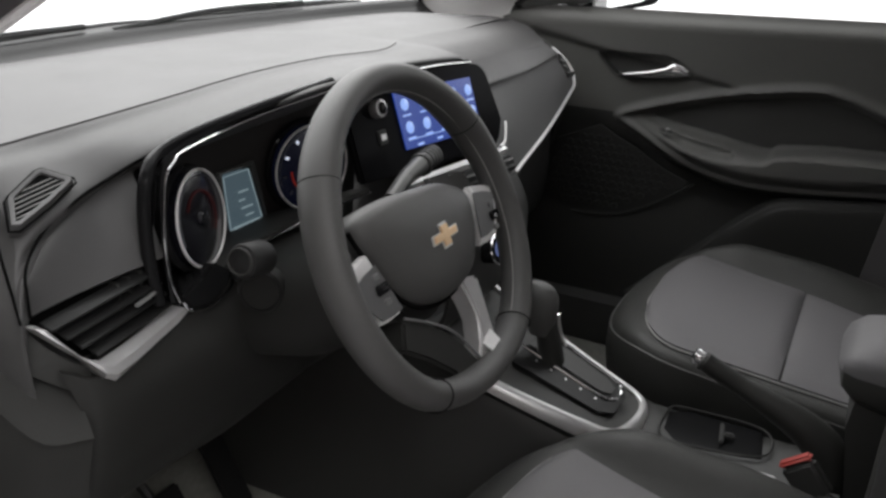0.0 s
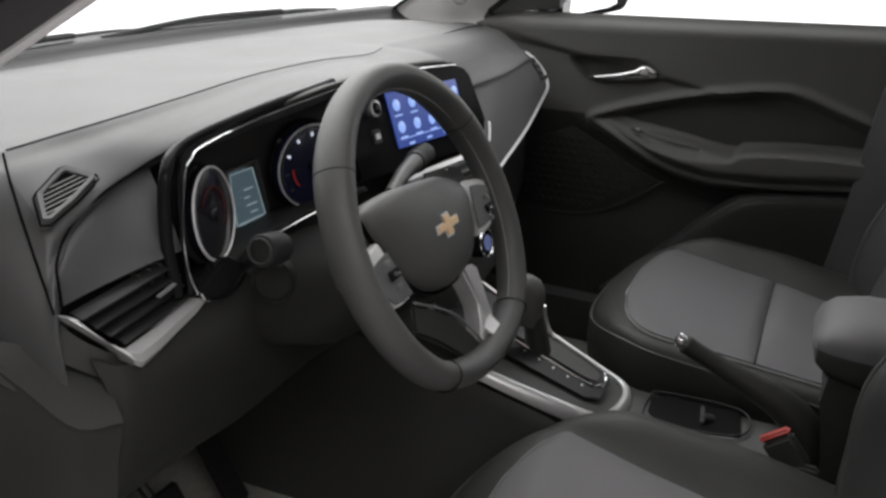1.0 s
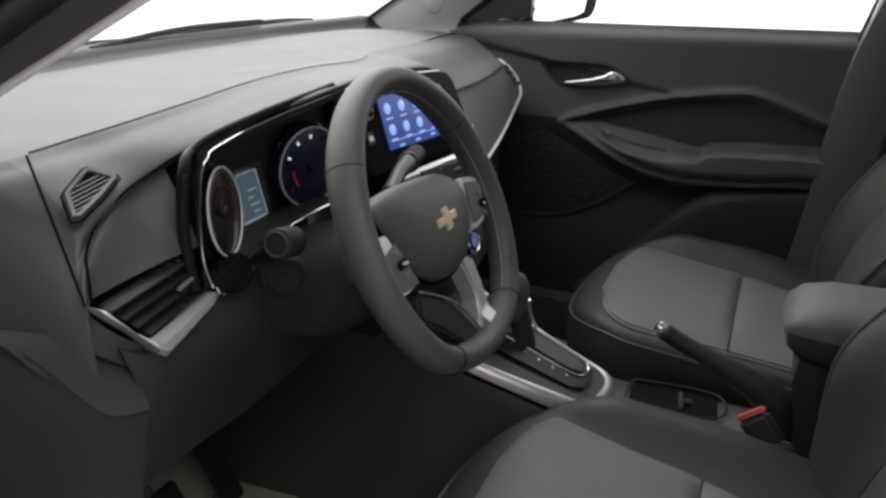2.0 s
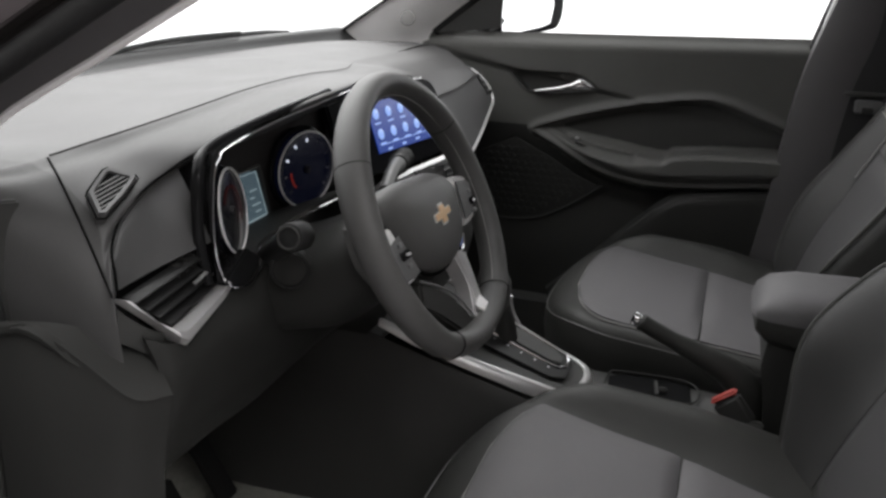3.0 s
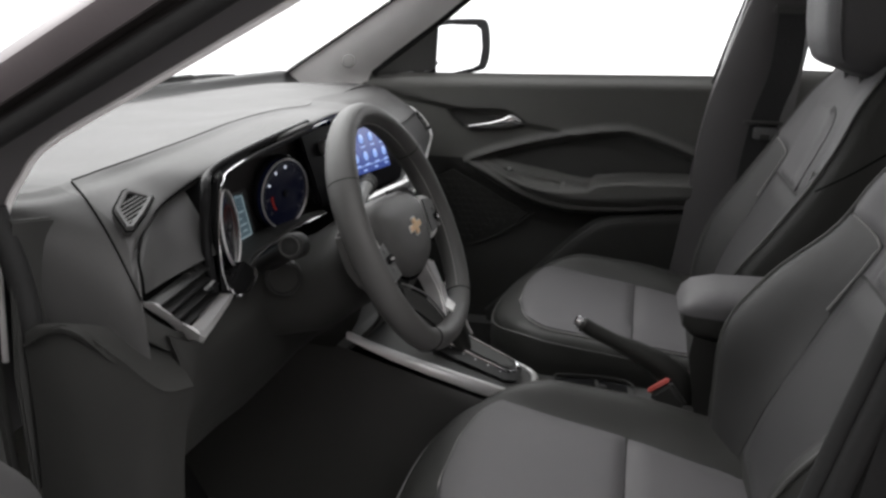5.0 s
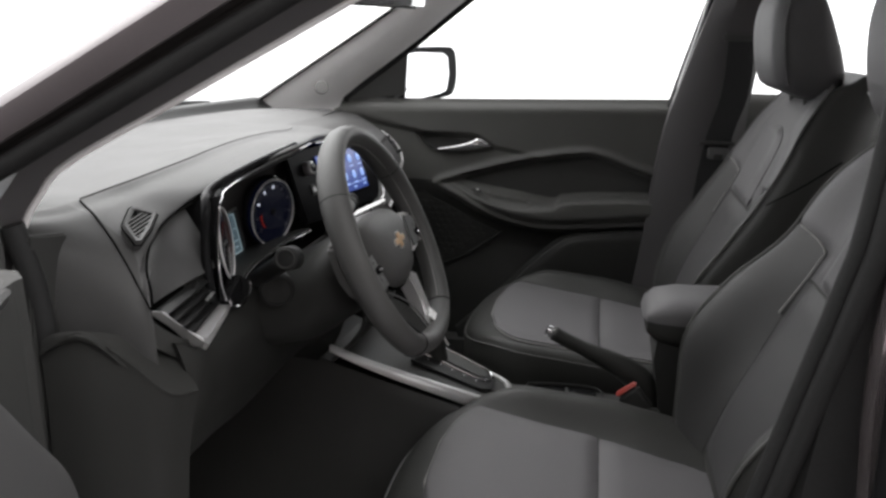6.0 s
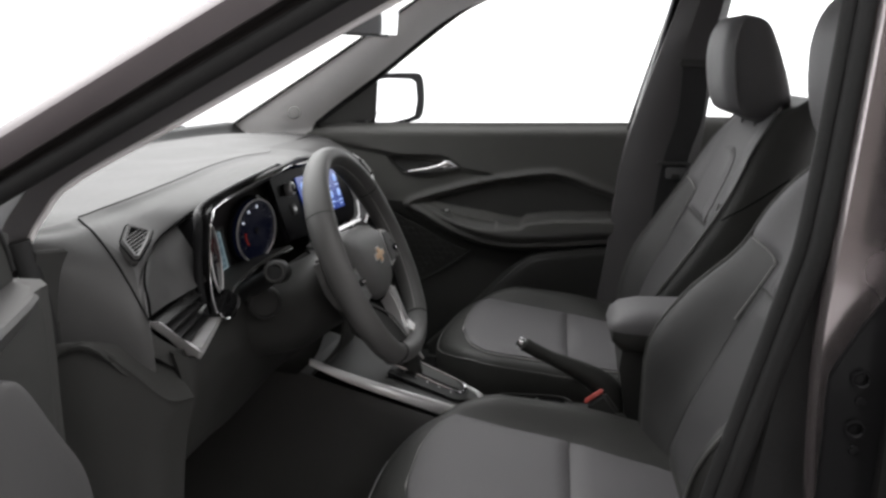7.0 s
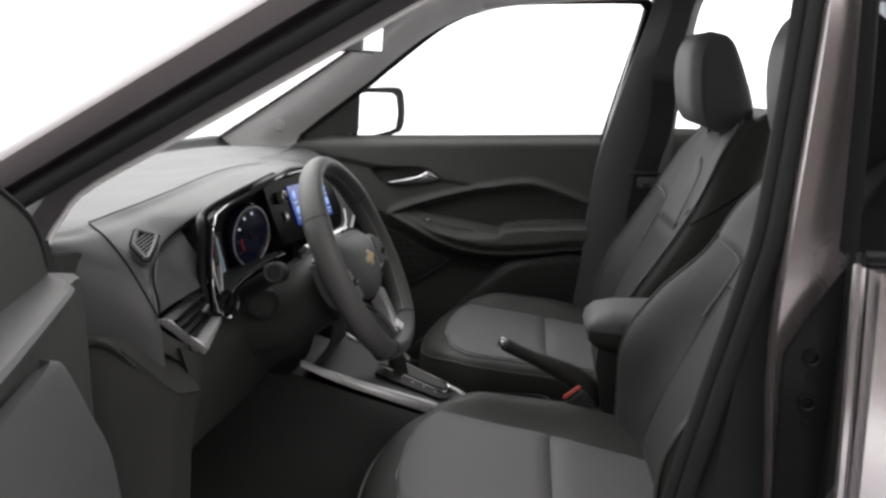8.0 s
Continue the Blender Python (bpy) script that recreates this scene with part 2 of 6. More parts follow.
def prism(outline, depth, bevel=0.0, seg=2, bm=None):
    """A plate with a planar outline, extruded along its normal by depth."""
    b2 = bmesh.new()
    pts = [Vector(p) for p in outline]
    f = b2.faces.new([b2.verts.new(p) for p in pts])
    f.normal_update()
    n = f.normal.copy()
    r = bmesh.ops.extrude_face_region(b2, geom=[f])
    bmesh.ops.translate(b2, vec=n * depth, verts=[v for v in r["geom"] if isinstance(v, bmesh.types.BMVert)])
    bmesh.ops.recalc_face_normals(b2, faces=b2.faces)
    if bevel:
        bmesh.ops.bevel(b2, geom=list(b2.edges), offset=bevel, segments=seg, affect="EDGES", clamp_overlap=True)
    if bm is None:
        return b2
    me = bpy.data.meshes.new("join")
    b2.to_mesh(me)
    b2.free()
    bm.from_mesh(me)
    bpy.data.meshes.remove(me)
    return bm


def rbox(sx, sy, sz, m=Matrix(), bevel=0.004, seg=3):
    bm = bmesh.new()
    bmesh.ops.create_cube(bm, size=1.0)
    bmesh.ops.scale(bm, vec=(sx, sy, sz), verts=bm.verts)
    if bevel:
        bmesh.ops.bevel(bm, geom=list(bm.edges), offset=bevel, segments=seg, affect="EDGES", clamp_overlap=True)
    bmesh.ops.transform(bm, matrix=m, verts=bm.verts)
    return bm


def rod(a, b, r1, r2=None, n=20, bevel=0.0):
    """A round bar from a to b, its ends closed."""
    r2 = r1 if r2 is None else r2
    a, b = Vector(a), Vector(b)
    d = (b - a).normalized()
    e = min(bevel, (b - a).length / 3)
    if e:
        return tube([a, a + d * e * 0.3, a + d * e, b - d * e, b - d * e * 0.3, b], [r1 - e, r1 - e * 0.3, r1, r2, r2 - e * 0.3, r2 - e], n)
    return tube([a, b], [r1, r2], n)


def ring(centre, normal, radius, r, n=40, m=8):
    normal = Vector(normal).normalized()
    u = normal.cross(V(0, 0, 1)).normalized()
    w = u.cross(normal).normalized()
    c = Vector(centre)
    return tube([c + (u * math.cos(a) + w * math.sin(a)) * radius for a in [2 * math.pi * k / n for k in range(n)]], r, m, closed=True)


def disc(centre, normal, radius, depth, n=32, bevel=0.001):
    normal = Vector(normal).normalized()
    c = Vector(centre)
    return rod(c - normal * depth, c, radius, n=n, bevel=bevel)


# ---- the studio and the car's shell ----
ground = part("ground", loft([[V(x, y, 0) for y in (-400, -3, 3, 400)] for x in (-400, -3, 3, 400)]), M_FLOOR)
tagged(ground, "smooth white studio floor, greyed under the car to cut bounce light", "floor", kind="structure")

# wall known from brown reflections; its height is set to hold back side light
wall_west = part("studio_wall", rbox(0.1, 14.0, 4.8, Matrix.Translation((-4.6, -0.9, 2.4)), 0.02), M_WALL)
tagged(wall_west, "dull brown studio wall beside the car, raised to block side light", "studio wall", kind="structure")

floor = part("floor", sheet(surface([[V(-0.72, 0.75, 0.5), V(-0.4, 0.75, 0.5), V(-0.14, 0.75, 0.52), V(0.14, 0.75, 0.52), V(0.4, 0.75, 0.5), V(0.74, 0.75, 0.5)],
                                    [V(-0.72, 0.5, 0.36), V(-0.4, 0.5, 0.34), V(-0.14, 0.5, 0.42), V(0.14, 0.5, 0.42), V(0.4, 0.5, 0.34), V(0.74, 0.5, 0.36)],
                                    [V(-0.72, 0.25, 0.32), V(-0.4, 0.25, 0.3), V(-0.14, 0.25, 0.38), V(0.14, 0.25, 0.38), V(0.4, 0.25, 0.3), V(0.74, 0.25, 0.32)],
                                    [V(-0.72, -1.6, 0.32), V(-0.4, -1.6, 0.3), V(-0.14, -1.6, 0.36), V(0.14, -1.6, 0.36), V(0.4, -1.6, 0.3), V(0.74, -1.6, 0.32)]], 24, 24), -0.02), M_CARPET)
tagged(floor, "black carpeted cabin floor with raised centre tunnel", "car floor", kind="structure")

body = thing("car_body", (0, 0, 0.3), "dark painted car body shell with an open front doorway", "car body", kind="structure")


def pillar_rows(lines, n):
    """A bar whose corner lines run from foot to head: each line is a list of points."""
    dense = [spline(l, n) for l in lines]
    return [[d[i] for d in dense] for i in range(n)]


# front pillar beside the open doorway: painted outer skin, gap, gloss strip, seal and inner trim
def pillar_line(zc, x0, slope, foot=()):
    """Points along the raked pillar, from its foot to the roof; zc is its height at y 0.253."""
    ys = (0.30, 0.253, 0.15, 0.02, -0.11, -0.22) if foot else (0.45, 0.253, 0.15, 0.02, -0.11, -0.22)
    line = [V(x0 + 0.11 * (0.253 - y), y, zc - slope * (y - 0.253)) for y in ys]
    return [V(*p) for p in foot] + line[1:] if foot else line


LO = pillar_line(1.206, -0.722, 0.585)
L1 = pillar_line(1.188, -0.752, 0.585)
L2 = pillar_line(1.162, -0.742, 0.585)
L3 = pillar_line(1.158, -0.728, 0.58)
L4 = pillar_line(1.148, -0.734, 0.575)
FOOT = ((0.0, 0.330, 0.90), (0.0, 0.322, 1.00), (0.0, 0.306, 1.055), (0.0, 0.285, 1.087))
L5 = pillar_line(1.141, -0.722, 0.57, [(-0.722, y + 0.012, z + 0.012) for _, y, z in FOOT])
L6 = pillar_line(1.129, -0.704, 0.56, [(-0.704, y + 0.006, z + 0.005) for _, y, z in FOOT])
L7 = pillar_line(1.121, -0.692, 0.555, [(-0.694, y, z) for _, y, z in FOOT])
L8 = pillar_line(1.180, -0.660, 0.565, [(-0.67, y + 0.05, z + 0.03) for _, y, z in FOOT])
part("a_pillar_skin", loft(pillar_rows([LO, [p.lerp(q, 0.45) + V(-0.006, 0, 0.003) for p, q in zip(LO, L1)], L1, [p.lerp(q, 0.5) + V(-0.003, 0, 0) for p, q in zip(L1, L2)], L2, [p + V(0.02, 0, 0) for p in L2], [p + V(0.04, 0.0, 0.0) for p in LO]], 20), close_v=True, cap=True), M_SKIN, body, "outer pillar skin, reflected light put into its grey-brown tone")
part("a_pillar_strip", loft(pillar_rows([[p + V(0.006, 0, 0) for p in L2], L3, L4, [p + V(0.03, 0, 0) for p in L4], [p + V(0.035, 0, 0) for p in L2]], 20), close_v=True, cap=True), M_STRIP, body)
part("a_pillar_seal", tube(spline([p + V(0.004, 0, -0.006) for p in L4], 24), 0.010, 10), M_RUBBER, body)
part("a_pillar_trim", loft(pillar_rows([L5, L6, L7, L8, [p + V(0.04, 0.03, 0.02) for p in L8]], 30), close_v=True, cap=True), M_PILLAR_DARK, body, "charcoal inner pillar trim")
part("a_pillar_edge", tube(spline([a + V(0.0, 0, -0.001) for a in L7], 24), 0.0035, 8), M_PILLAR, body, "pale edge of the pillar trim")

# far front pillar, its trim light grey
W = [V(0.715, 0.69, 1.03), V(0.70, 0.63, 1.075), V(0.64, 0.337, 1.252), V(0.58, 0.052, 1.428), V(0.55, -0.06, 1.47)]
B = [V(0.745, 0.42, 1.03), V(0.735, 0.409, 1.085), V(0.70, 0.228, 1.217), V(0.67, 0.041, 1.357), V(0.66, -0.105, 1.418)]
mid = [a.lerp(b, 0.5) + V(-0.018, -0.004, 0.004) for a, b in zip(W, B)]
m1 = [a.lerp(b, 0.15) + V(-0.008, 0, 0) for a, b in zip(W, B)]
m2 = [a.lerp(b, 0.85) + V(-0.008, 0, 0) for a, b in zip(W, B)]
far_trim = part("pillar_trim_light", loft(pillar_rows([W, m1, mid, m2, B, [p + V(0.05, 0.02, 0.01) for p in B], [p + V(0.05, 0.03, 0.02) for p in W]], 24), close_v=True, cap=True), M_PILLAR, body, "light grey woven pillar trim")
part("airbag_cover", disc((0.655, 0.447, 1.113), (-0.93, -0.33, 0.15), 0.017, 0.01, 28, 0.003), M_COVER, far_trim, "round cover in the pillar trim")
part("glass_edge", tube(spline([p + V(-0.006, 0.0, 0.0) for p in W], 24), 0.004, 8), M_RUBBER, body)

# windscreen with black border, wiper arms and the plenum in front of the dash
base = [V(-0.72, 0.62, 1.04), V(-0.4, 0.72, 1.052), V(0.0, 0.755, 1.056), V(0.4, 0.73, 1.054), V(0.70, 0.645, 1.06)]
head = [V(-0.58, 0.03, 1.44), V(-0.3, 0.0, 1.47), V(0.0, -0.01, 1.475), V(0.3, 0.0, 1.47), V(0.58, 0.045, 1.445)]
screen_rows = surface([[a.lerp(b, k) + V(0, 0.03, 0.02) * (4 * k * (1 - k)) * 0.6 for a, b in zip(base, head)] for k in (0, 0.33, 0.67, 1)], 14, 18)
ws = part("windscreen", sheet(screen_rows, 0.005), M_GLASS, body)
ws.visible_shadow = False
part("windscreen_border", sheet(surface([[p + V(0, 0.010, 0.020) for p in base], [p + V(0, -0.016, 0.018) for p in base], [p + V(0, -0.030, 0.004) for p in base], [p + V(0, -0.060, -0.014) for p in base]], 8, 24), 0.004), M_SLAT, body)
wiper = thing("wiper", (0.0, 0.78, 1.06), "thin black wiper arm lying along the windscreen foot", "wiper", "wipers")
part("arm", tube(spline([V(-0.55, 0.70, 1.066), V(-0.3, 0.745, 1.072), V(-0.05, 0.775, 1.074), V(0.1, 0.79, 1.066)], 16), 0.006, 8), M_RUBBER, wiper)
part("blade", tube(spline([V(-0.58, 0.685, 1.070), V(-0.35, 0.725, 1.083), V(-0.12, 0.745, 1.082)], 14), 0.005, 6), M_RUBBER, wiper)
w2 = copy_thing(wiper, Matrix.Translation((0.52, 0.745, 1.062)))
w2.rotation_euler = (0, 0, radians(-9))
cowl = part("cowl", sheet(surface([[V(x, y, z) for x in (-0.76, -0.3, 0.3, 0.76)] for y, z in ((1.2, 0.98), (0.95, 1.02), (0.77, 1.03), (0.66, 1.0))], 10, 14), 0.01), M_PAINT, body)

# roof, headliner and the far side rails
roof = part("roof", sheet(surface([[V(-0.62, y, z - 0.06), V(-0.45, y, z - 0.01), V(0, y, z), V(0.45, y, z - 0.01), V(0.62, y, z - 0.06)] for y, z in ((-0.02, 1.50), (-0.5, 1.535), (-1.1, 1.53), (-1.8, 1.47))], 14, 16), -0.02), M_PAINT, body)
ceiling = part("ceiling", sheet(surface([[V(-0.60, y, z - 0.05), V(-0.4, y, z), V(0, y, z + 0.004), V(0.4, y, z), V(0.66, y, z - 0.05)] for y, z in ((-0.02, 1.475), (-0.5, 1.50), (-1.1, 1.50), (-1.8, 1.44))], 14, 16), -0.008), M_PILLAR)
tagged(ceiling, "light grey woven car headliner", "headliner", kind="structure")
part("roof_rail", tube(spline([V(-0.66, -0.10, 1.40), V(-0.65, -0.3, 1.445), V(-0.64, -0.6, 1.46), V(-0.64, -1.2, 1.45), V(-0.66, -1.8, 1.36)], 24), 0.045, 12), M_PAINT, body)
part("roof_rail", tube(spline([V(0.685, -0.04, 1.425), V(0.675, -0.15, 1.452), V(0.67, -0.35, 1.468), V(0.67, -0.6, 1.472), V(0.67, -1.2, 1.46), V(0.68, -1.8, 1.36)], 28), 0.028, 12), M_PILLAR, body)

# middle pillar on the far side, with belt
bp_f = [V(0.72, -0.33, 0.42), V(0.70, -0.358, 0.60), V(0.70, -0.381, 0.777), V(0.70, -0.408, 1.01), V(0.69, -0.455, 1.19), V(0.67, -0.52, 1.40), V(0.66, -0.53, 1.46)]
bp_b = [V(0.72, -0.60, 0.42), V(0.70, -0.60, 0.60), V(0.70, -0.60, 0.777), V(0.70, -0.60, 1.01), V(0.69, -0.612, 1.19), V(0.67, -0.640, 1.40), V(0.66, -0.66, 1.46)]
bp_m = [a.lerp(b, 0.35) + V(-0.035, 0, 0) for a, b in zip(bp_f, bp_b)]
bp_n = [a.lerp(b, 0.8) + V(-0.035, 0, 0) for a, b in zip(bp_f, bp_b)]
part("b_pillar_trim", loft(pillar_rows([bp_f, bp_m, bp_n, bp_b, [p + V(0.06, 0, 0) for p in bp_b], [p + V(0.06, 0, 0) for p in bp_f]], 28), close_v=True, cap=True), M_PILLAR_DARK, body, "charcoal middle pillar trim")
belt = thing("seat_belt", (0.64, -0.55, 1.24), "black webbing seat belt hanging on the middle pillar", "seat belt")
part("webbing", sheet(surface([[V(0.645, -0.535, 1.245), V(0.645, -0.595, 1.245)], [V(0.648, -0.53, 1.12), V(0.648, -0.59, 1.12)], [V(0.652, -0.50, 0.99), V(0.652, -0.56, 0.995)], [V(0.655, -0.47, 0.70), V(0.655, -0.53, 0.70)]], 16, 4), 0.002), M_BELT, belt)
part("guide_loop", rbox(0.016, 0.085, 0.02, Matrix.Translation((0.643, -0.565, 1.252)), 0.005), M_BLACK, belt)
tongue = part("tongue", rbox(0.008, 0.052, 0.03, Matrix.Translation((0.644, -0.535, 0.985)), 0.004), M_KEYS, belt, "metal belt tongue")
part("tongue_slot", rbox(0.003, 0.02, 0.012, Matrix.Translation((0.6385, -0.535, 0.977)), 0.001), M_BLACK, tongue)
part("stop_bar", rbox(0.012, 0.085, 0.009, Matrix.Translation((0.644, -0.53, 1.008)), 0.003), M_BLACK, belt)

# middle pillar beside the open doorway: seals, jamb, latch plate, and the closed rear door behind
jamb_in = [V(-0.70, -0.36, 0.60), V(-0.715, -0.375, 0.72), V(-0.73, -0.388, 0.813), V(-0.73, -0.415, 0.928), V(-0.73, -0.445, 1.049), V(-0.73, -0.458, 1.118), V(-0.71, -0.479, 1.31), V(-0.68, -0.49, 1.42)]
jamb_g = [V(-0.76, -0.485, 0.60), V(-0.76, -0.485, 0.72), V(-0.755, -0.483, 0.83), V(-0.75, -0.476, 0.93), V(-0.75, -0.474, 1.02), V(-0.75, -0.48, 1.111), V(-0.735, -0.498, 1.30), V(-0.70, -0.51, 1.42)]
jamb_o = [V(-0.765, -0.53, 0.60), V(-0.765, -0.53, 0.72), V(-0.76, -0.528, 0.83), V(-0.755, -0.53, 0.93), V(-0.755, -0.531, 1.02), V(-0.755, -0.533, 1.111), V(-0.74, -0.533, 1.30), V(-0.705, -0.54, 1.42)]
part("doorway_seal", tube(spline([p + V(0.0, -0.004, 0) for p in jamb_in], 40), 0.008, 10), M_RUBBER, body, "round black doorway seal")
part("doorway_seal_lip", tube(spline([p + V(-0.008, -0.016, 0) for p in jamb_in], 40), 0.010, 10), M_RUBBER, body)
jm = [a.lerp(b, 0.45) + V(-0.004, 0.0, 0) for a, b in zip(jamb_in, jamb_g)]
part("b_pillar_inner", loft(pillar_rows([[p + V(0.01, -0.01, 0) for p in jamb_in], [p + V(0.0, -0.02, 0) for p in jamb_in], jm, [p + V(0.012, 0, 0) for p in jamb_g], [p + V(0.05, -0.02, 0) for p in jamb_g]], 40), close_v=True, cap=True), M_RUBBER, body)
part("b_pillar_jamb", loft(pillar_rows([jamb_g, [a.lerp(b, 0.06) + V(-0.006, 0, 0) for a, b in zip(jamb_g, jamb_o)], [a.lerp(b, 0.5) + V(-0.004, 0, 0) for a, b in zip(jamb_g, jamb_o)], jamb_o, [p + V(0.03, 0, 0) for p in jamb_o], [p + V(0.03, 0, 0) for p in jamb_g]], 40), close_v=True, cap=True), M_JAMB, body, "glossy door jamb, brown reflections put into its paint colour")
latch = part("latch_plate", prism([V(-0.773, -0.481, 0.78), V(-0.773, -0.478, 0.99), V(-0.773, -0.487, 1.010), V(-0.773, -0.500, 1.036), V(-0.773, -0.527, 1.078), V(-0.773, -0.526, 0.95), V(-0.773, -0.522, 0.78)], -0.006, 0.0015), M_GLOSS, body, "black plate with striker on the jamb")
for zz in (0.99, 0.945):
    part("striker", ring((-0.782, -0.503, zz), (-1, 0.15, 0), 0.007, 0.0018, 20, 6), M_GLOSS, latch)
    part("striker_bolt", disc((-0.782, -0.505, zz - 0.02), (-1, 0, 0), 0.0045, 0.006, 12), M_GLOSS, latch)
part("jamb_edge", tube(spline([p + V(-0.004, -0.004, 0) for p in jamb_o], 30), 0.004, 8), M_RUBBER, body)

rear_door = thing("rear_door", (-0.8, -1.0, 0.4), "closed dark glossy rear car door", "car door")
rd = surface([[V(-0.77, -0.546, z0), V(-0.775, -0.8, z0), V(-0.765, -1.25, z0)] if z0 > 1.09 else [V(-0.80 - 0.02 * math.sin((z0 - 0.4) * 4), -0.535, z0), V(-0.815 - 0.02 * math.sin((z0 - 0.4) * 4), -0.8, z0), V(-0.80, -1.4, z0)] for z0 in (0.40, 0.55, 0.7, 0.82, 0.94, 1.02, 1.07, 1.084)], 30, 14)
part("skin", sheet(rd, 0.03), M_PAINT, rear_door, "dark glossy painted door skin")
part("front_edge", tube(spline([V(-0.795, -0.533, 0.40), V(-0.812, -0.531, 0.7), V(-0.815, -0.53, 0.86), V(-0.805, -0.53, 1.0), V(-0.79, -0.533, 1.084)], 20), 0.006, 8), M_PAINT, rear_door)
part("belt_moulding", tube([V(-0.805, -0.53, 1.092), V(-0.812, -0.8, 1.095), V(-0.80, -1.4, 1.11)], 0.008, 10), M_GLOSS, rear_door)
cover = [(-0.792, -0.513, -0.527, 1.095), (-0.768, -0.520, -0.533, 1.25), (-0.735, -0.526, -0.539, 1.40)]
part("pillar_cover", sheet(surface([[V(x, a, z), V(x - 0.002, (a + b) / 2, z), V(x, b, z)] for x, a, b, z in cover], 10, 8), 0.004), M_GLOSS, rear_door, "gloss black window frame edge")
rg = part("pane", sheet(surface([[V(x + 0.004, b, z), V(x + 0.012, -1.3, z + 0.01)] for x, a, b, z in cover], 6, 4), 0.005), M_PRIVACY, rear_door, "grey tinted window pane")
rg.visible_shadow = False
part("frame", tube(spline([V(-0.72, -0.55, 1.42), V(-0.715, -0.9, 1.425), V(-0.72, -1.3, 1.39)], 12), 0.018, 8), M_PAINT, rear_door)

part("door_sill", loft([[V(-0.70, y, 0.30), V(-0.70, y, 0.40), V(-0.74, y, 0.42), V(-0.82, y, 0.38), V(-0.82, y, 0.26), V(-0.72, y, 0.24)] for y in (0.55, 0.2, -0.2, -0.5, -1.5)], close_v=True, cap=True), M_PAINT, body)
part("hinge_pillar", loft(pillar_rows([[V(-0.70, 0.34, 0.35), V(-0.70, 0.33, 0.8), V(-0.715, 0.315, 1.0), V(-0.72, 0.31, 1.07)], [V(-0.76, 0.35, 0.35), V(-0.76, 0.34, 0.8), V(-0.755, 0.33, 1.0), V(-0.75, 0.33, 1.08)], [V(-0.77, 0.48, 0.35), V(-0.77, 0.47, 0.8), V(-0.76, 0.45, 1.0), V(-0.76, 0.44, 1.09)], [V(-0.68, 0.5, 0.35), V(-0.68, 0.5, 0.8), V(-0.68, 0.48, 1.0), V(-0.68, 0.46, 1.08)]], 16), close_v=True, cap=True), M_BLACK, body)
part("hinge_pillar_seal", tube(spline([V(-0.705, 0.30, 0.45), V(-0.70, 0.29, 0.7), V(-0.70, 0.285, 0.85), V(-0.705, 0.29, 0.98), V(-0.712, 0.305, 1.06)], 24), 0.012, 10), M_RUBBER, body)
for sx in (-0.715, 0.735):
    part("kick_wall", sheet(surface([[V(sx, 0.30 if sx < 0 else 0.44, 0.30), V(sx, 0.90, 0.30)], [V(sx, 0.33 if sx < 0 else 0.44, 1.03), V(sx, 0.90, 1.03)]], 4, 4), 0.01), M_BLACK, body)
part("door_sill", loft([[V(0.71, y, 0.30), V(0.71, y, 0.44), V(0.76, y, 0.46), V(0.82, y, 0.38), V(0.82, y, 0.26), V(0.74, y, 0.24)] for y in (0.6, 0.2, -0.2, -0.5, -1.6)], close_v=True, cap=True), M_BLACK, body)
firewall = part("firewall", sheet(surface([[V(-0.72, 0.86, 0.3), V(0.72, 0.86, 0.3)], [V(-0.72, 0.80, 1.0), V(0.72, 0.80, 1.0)]], 4, 4), 0.01), M_BLACK)
tagged(firewall, "black firewall closing the footwells", "firewall", kind="structure")


# ---- dashboard ----
dash = thing("dashboard", (0.0, 0.35, 0.6), "charcoal soft plastic dashboard with silver trim and cluster", "dashboard")
TOP = [
    (-0.550, (0.71, 1.050), (0.57, 1.062), (0.44, 1.066), (0.298, 1.066), (0.258, 1.057), (0.230, 1.040)),
    (-0.500, (0.72, 1.050), (0.58, 1.064), (0.44, 1.070), (0.285, 1.071), (0.242, 1.067), (0.212, 1.060)),
    (-0.420, (0.73, 1.050), (0.58, 1.066), (0.44, 1.074), (0.272, 1.079), (0.222, 1.080), (0.185, 1.079)),
    (-0.310, (0.735, 1.05), (0.58, 1.067), (0.44, 1.077), (0.264, 1.088), (0.205, 1.094), (0.158, 1.096)),
    (-0.180, (0.74, 1.050), (0.58, 1.067), (0.44, 1.078), (0.264, 1.089), (0.215, 1.092), (0.178, 1.092)),
    (-0.050, (0.74, 1.050), (0.58, 1.067), (0.44, 1.077), (0.268, 1.083), (0.230, 1.083), (0.200, 1.080)),
    (0.070, (0.74, 1.050), (0.58, 1.068), (0.46, 1.077), (0.31, 1.079), (0.25, 1.077), (0.210, 1.068)),
    (0.150, (0.74, 1.050), (0.58, 1.065), (0.46, 1.074), (0.35, 1.072), (0.29, 1.062), (0.250, 1.042)),
    (0.400, (0.73, 1.050), (0.58, 1.063), (0.46, 1.068), (0.37, 1.064), (0.31, 1.052), (0.270, 1.032)),
    (0.600, (0.71, 1.050), (0.57, 1.060), (0.46, 1.062), (0.39, 1.057), (0.33, 1.043), (0.290, 1.022)),
    (0.690, (0.68, 1.045), (0.56, 1.050), (0.47, 1.055), (0.40, 1.053), (0.36, 1.042), (0.335, 1.022)),
]
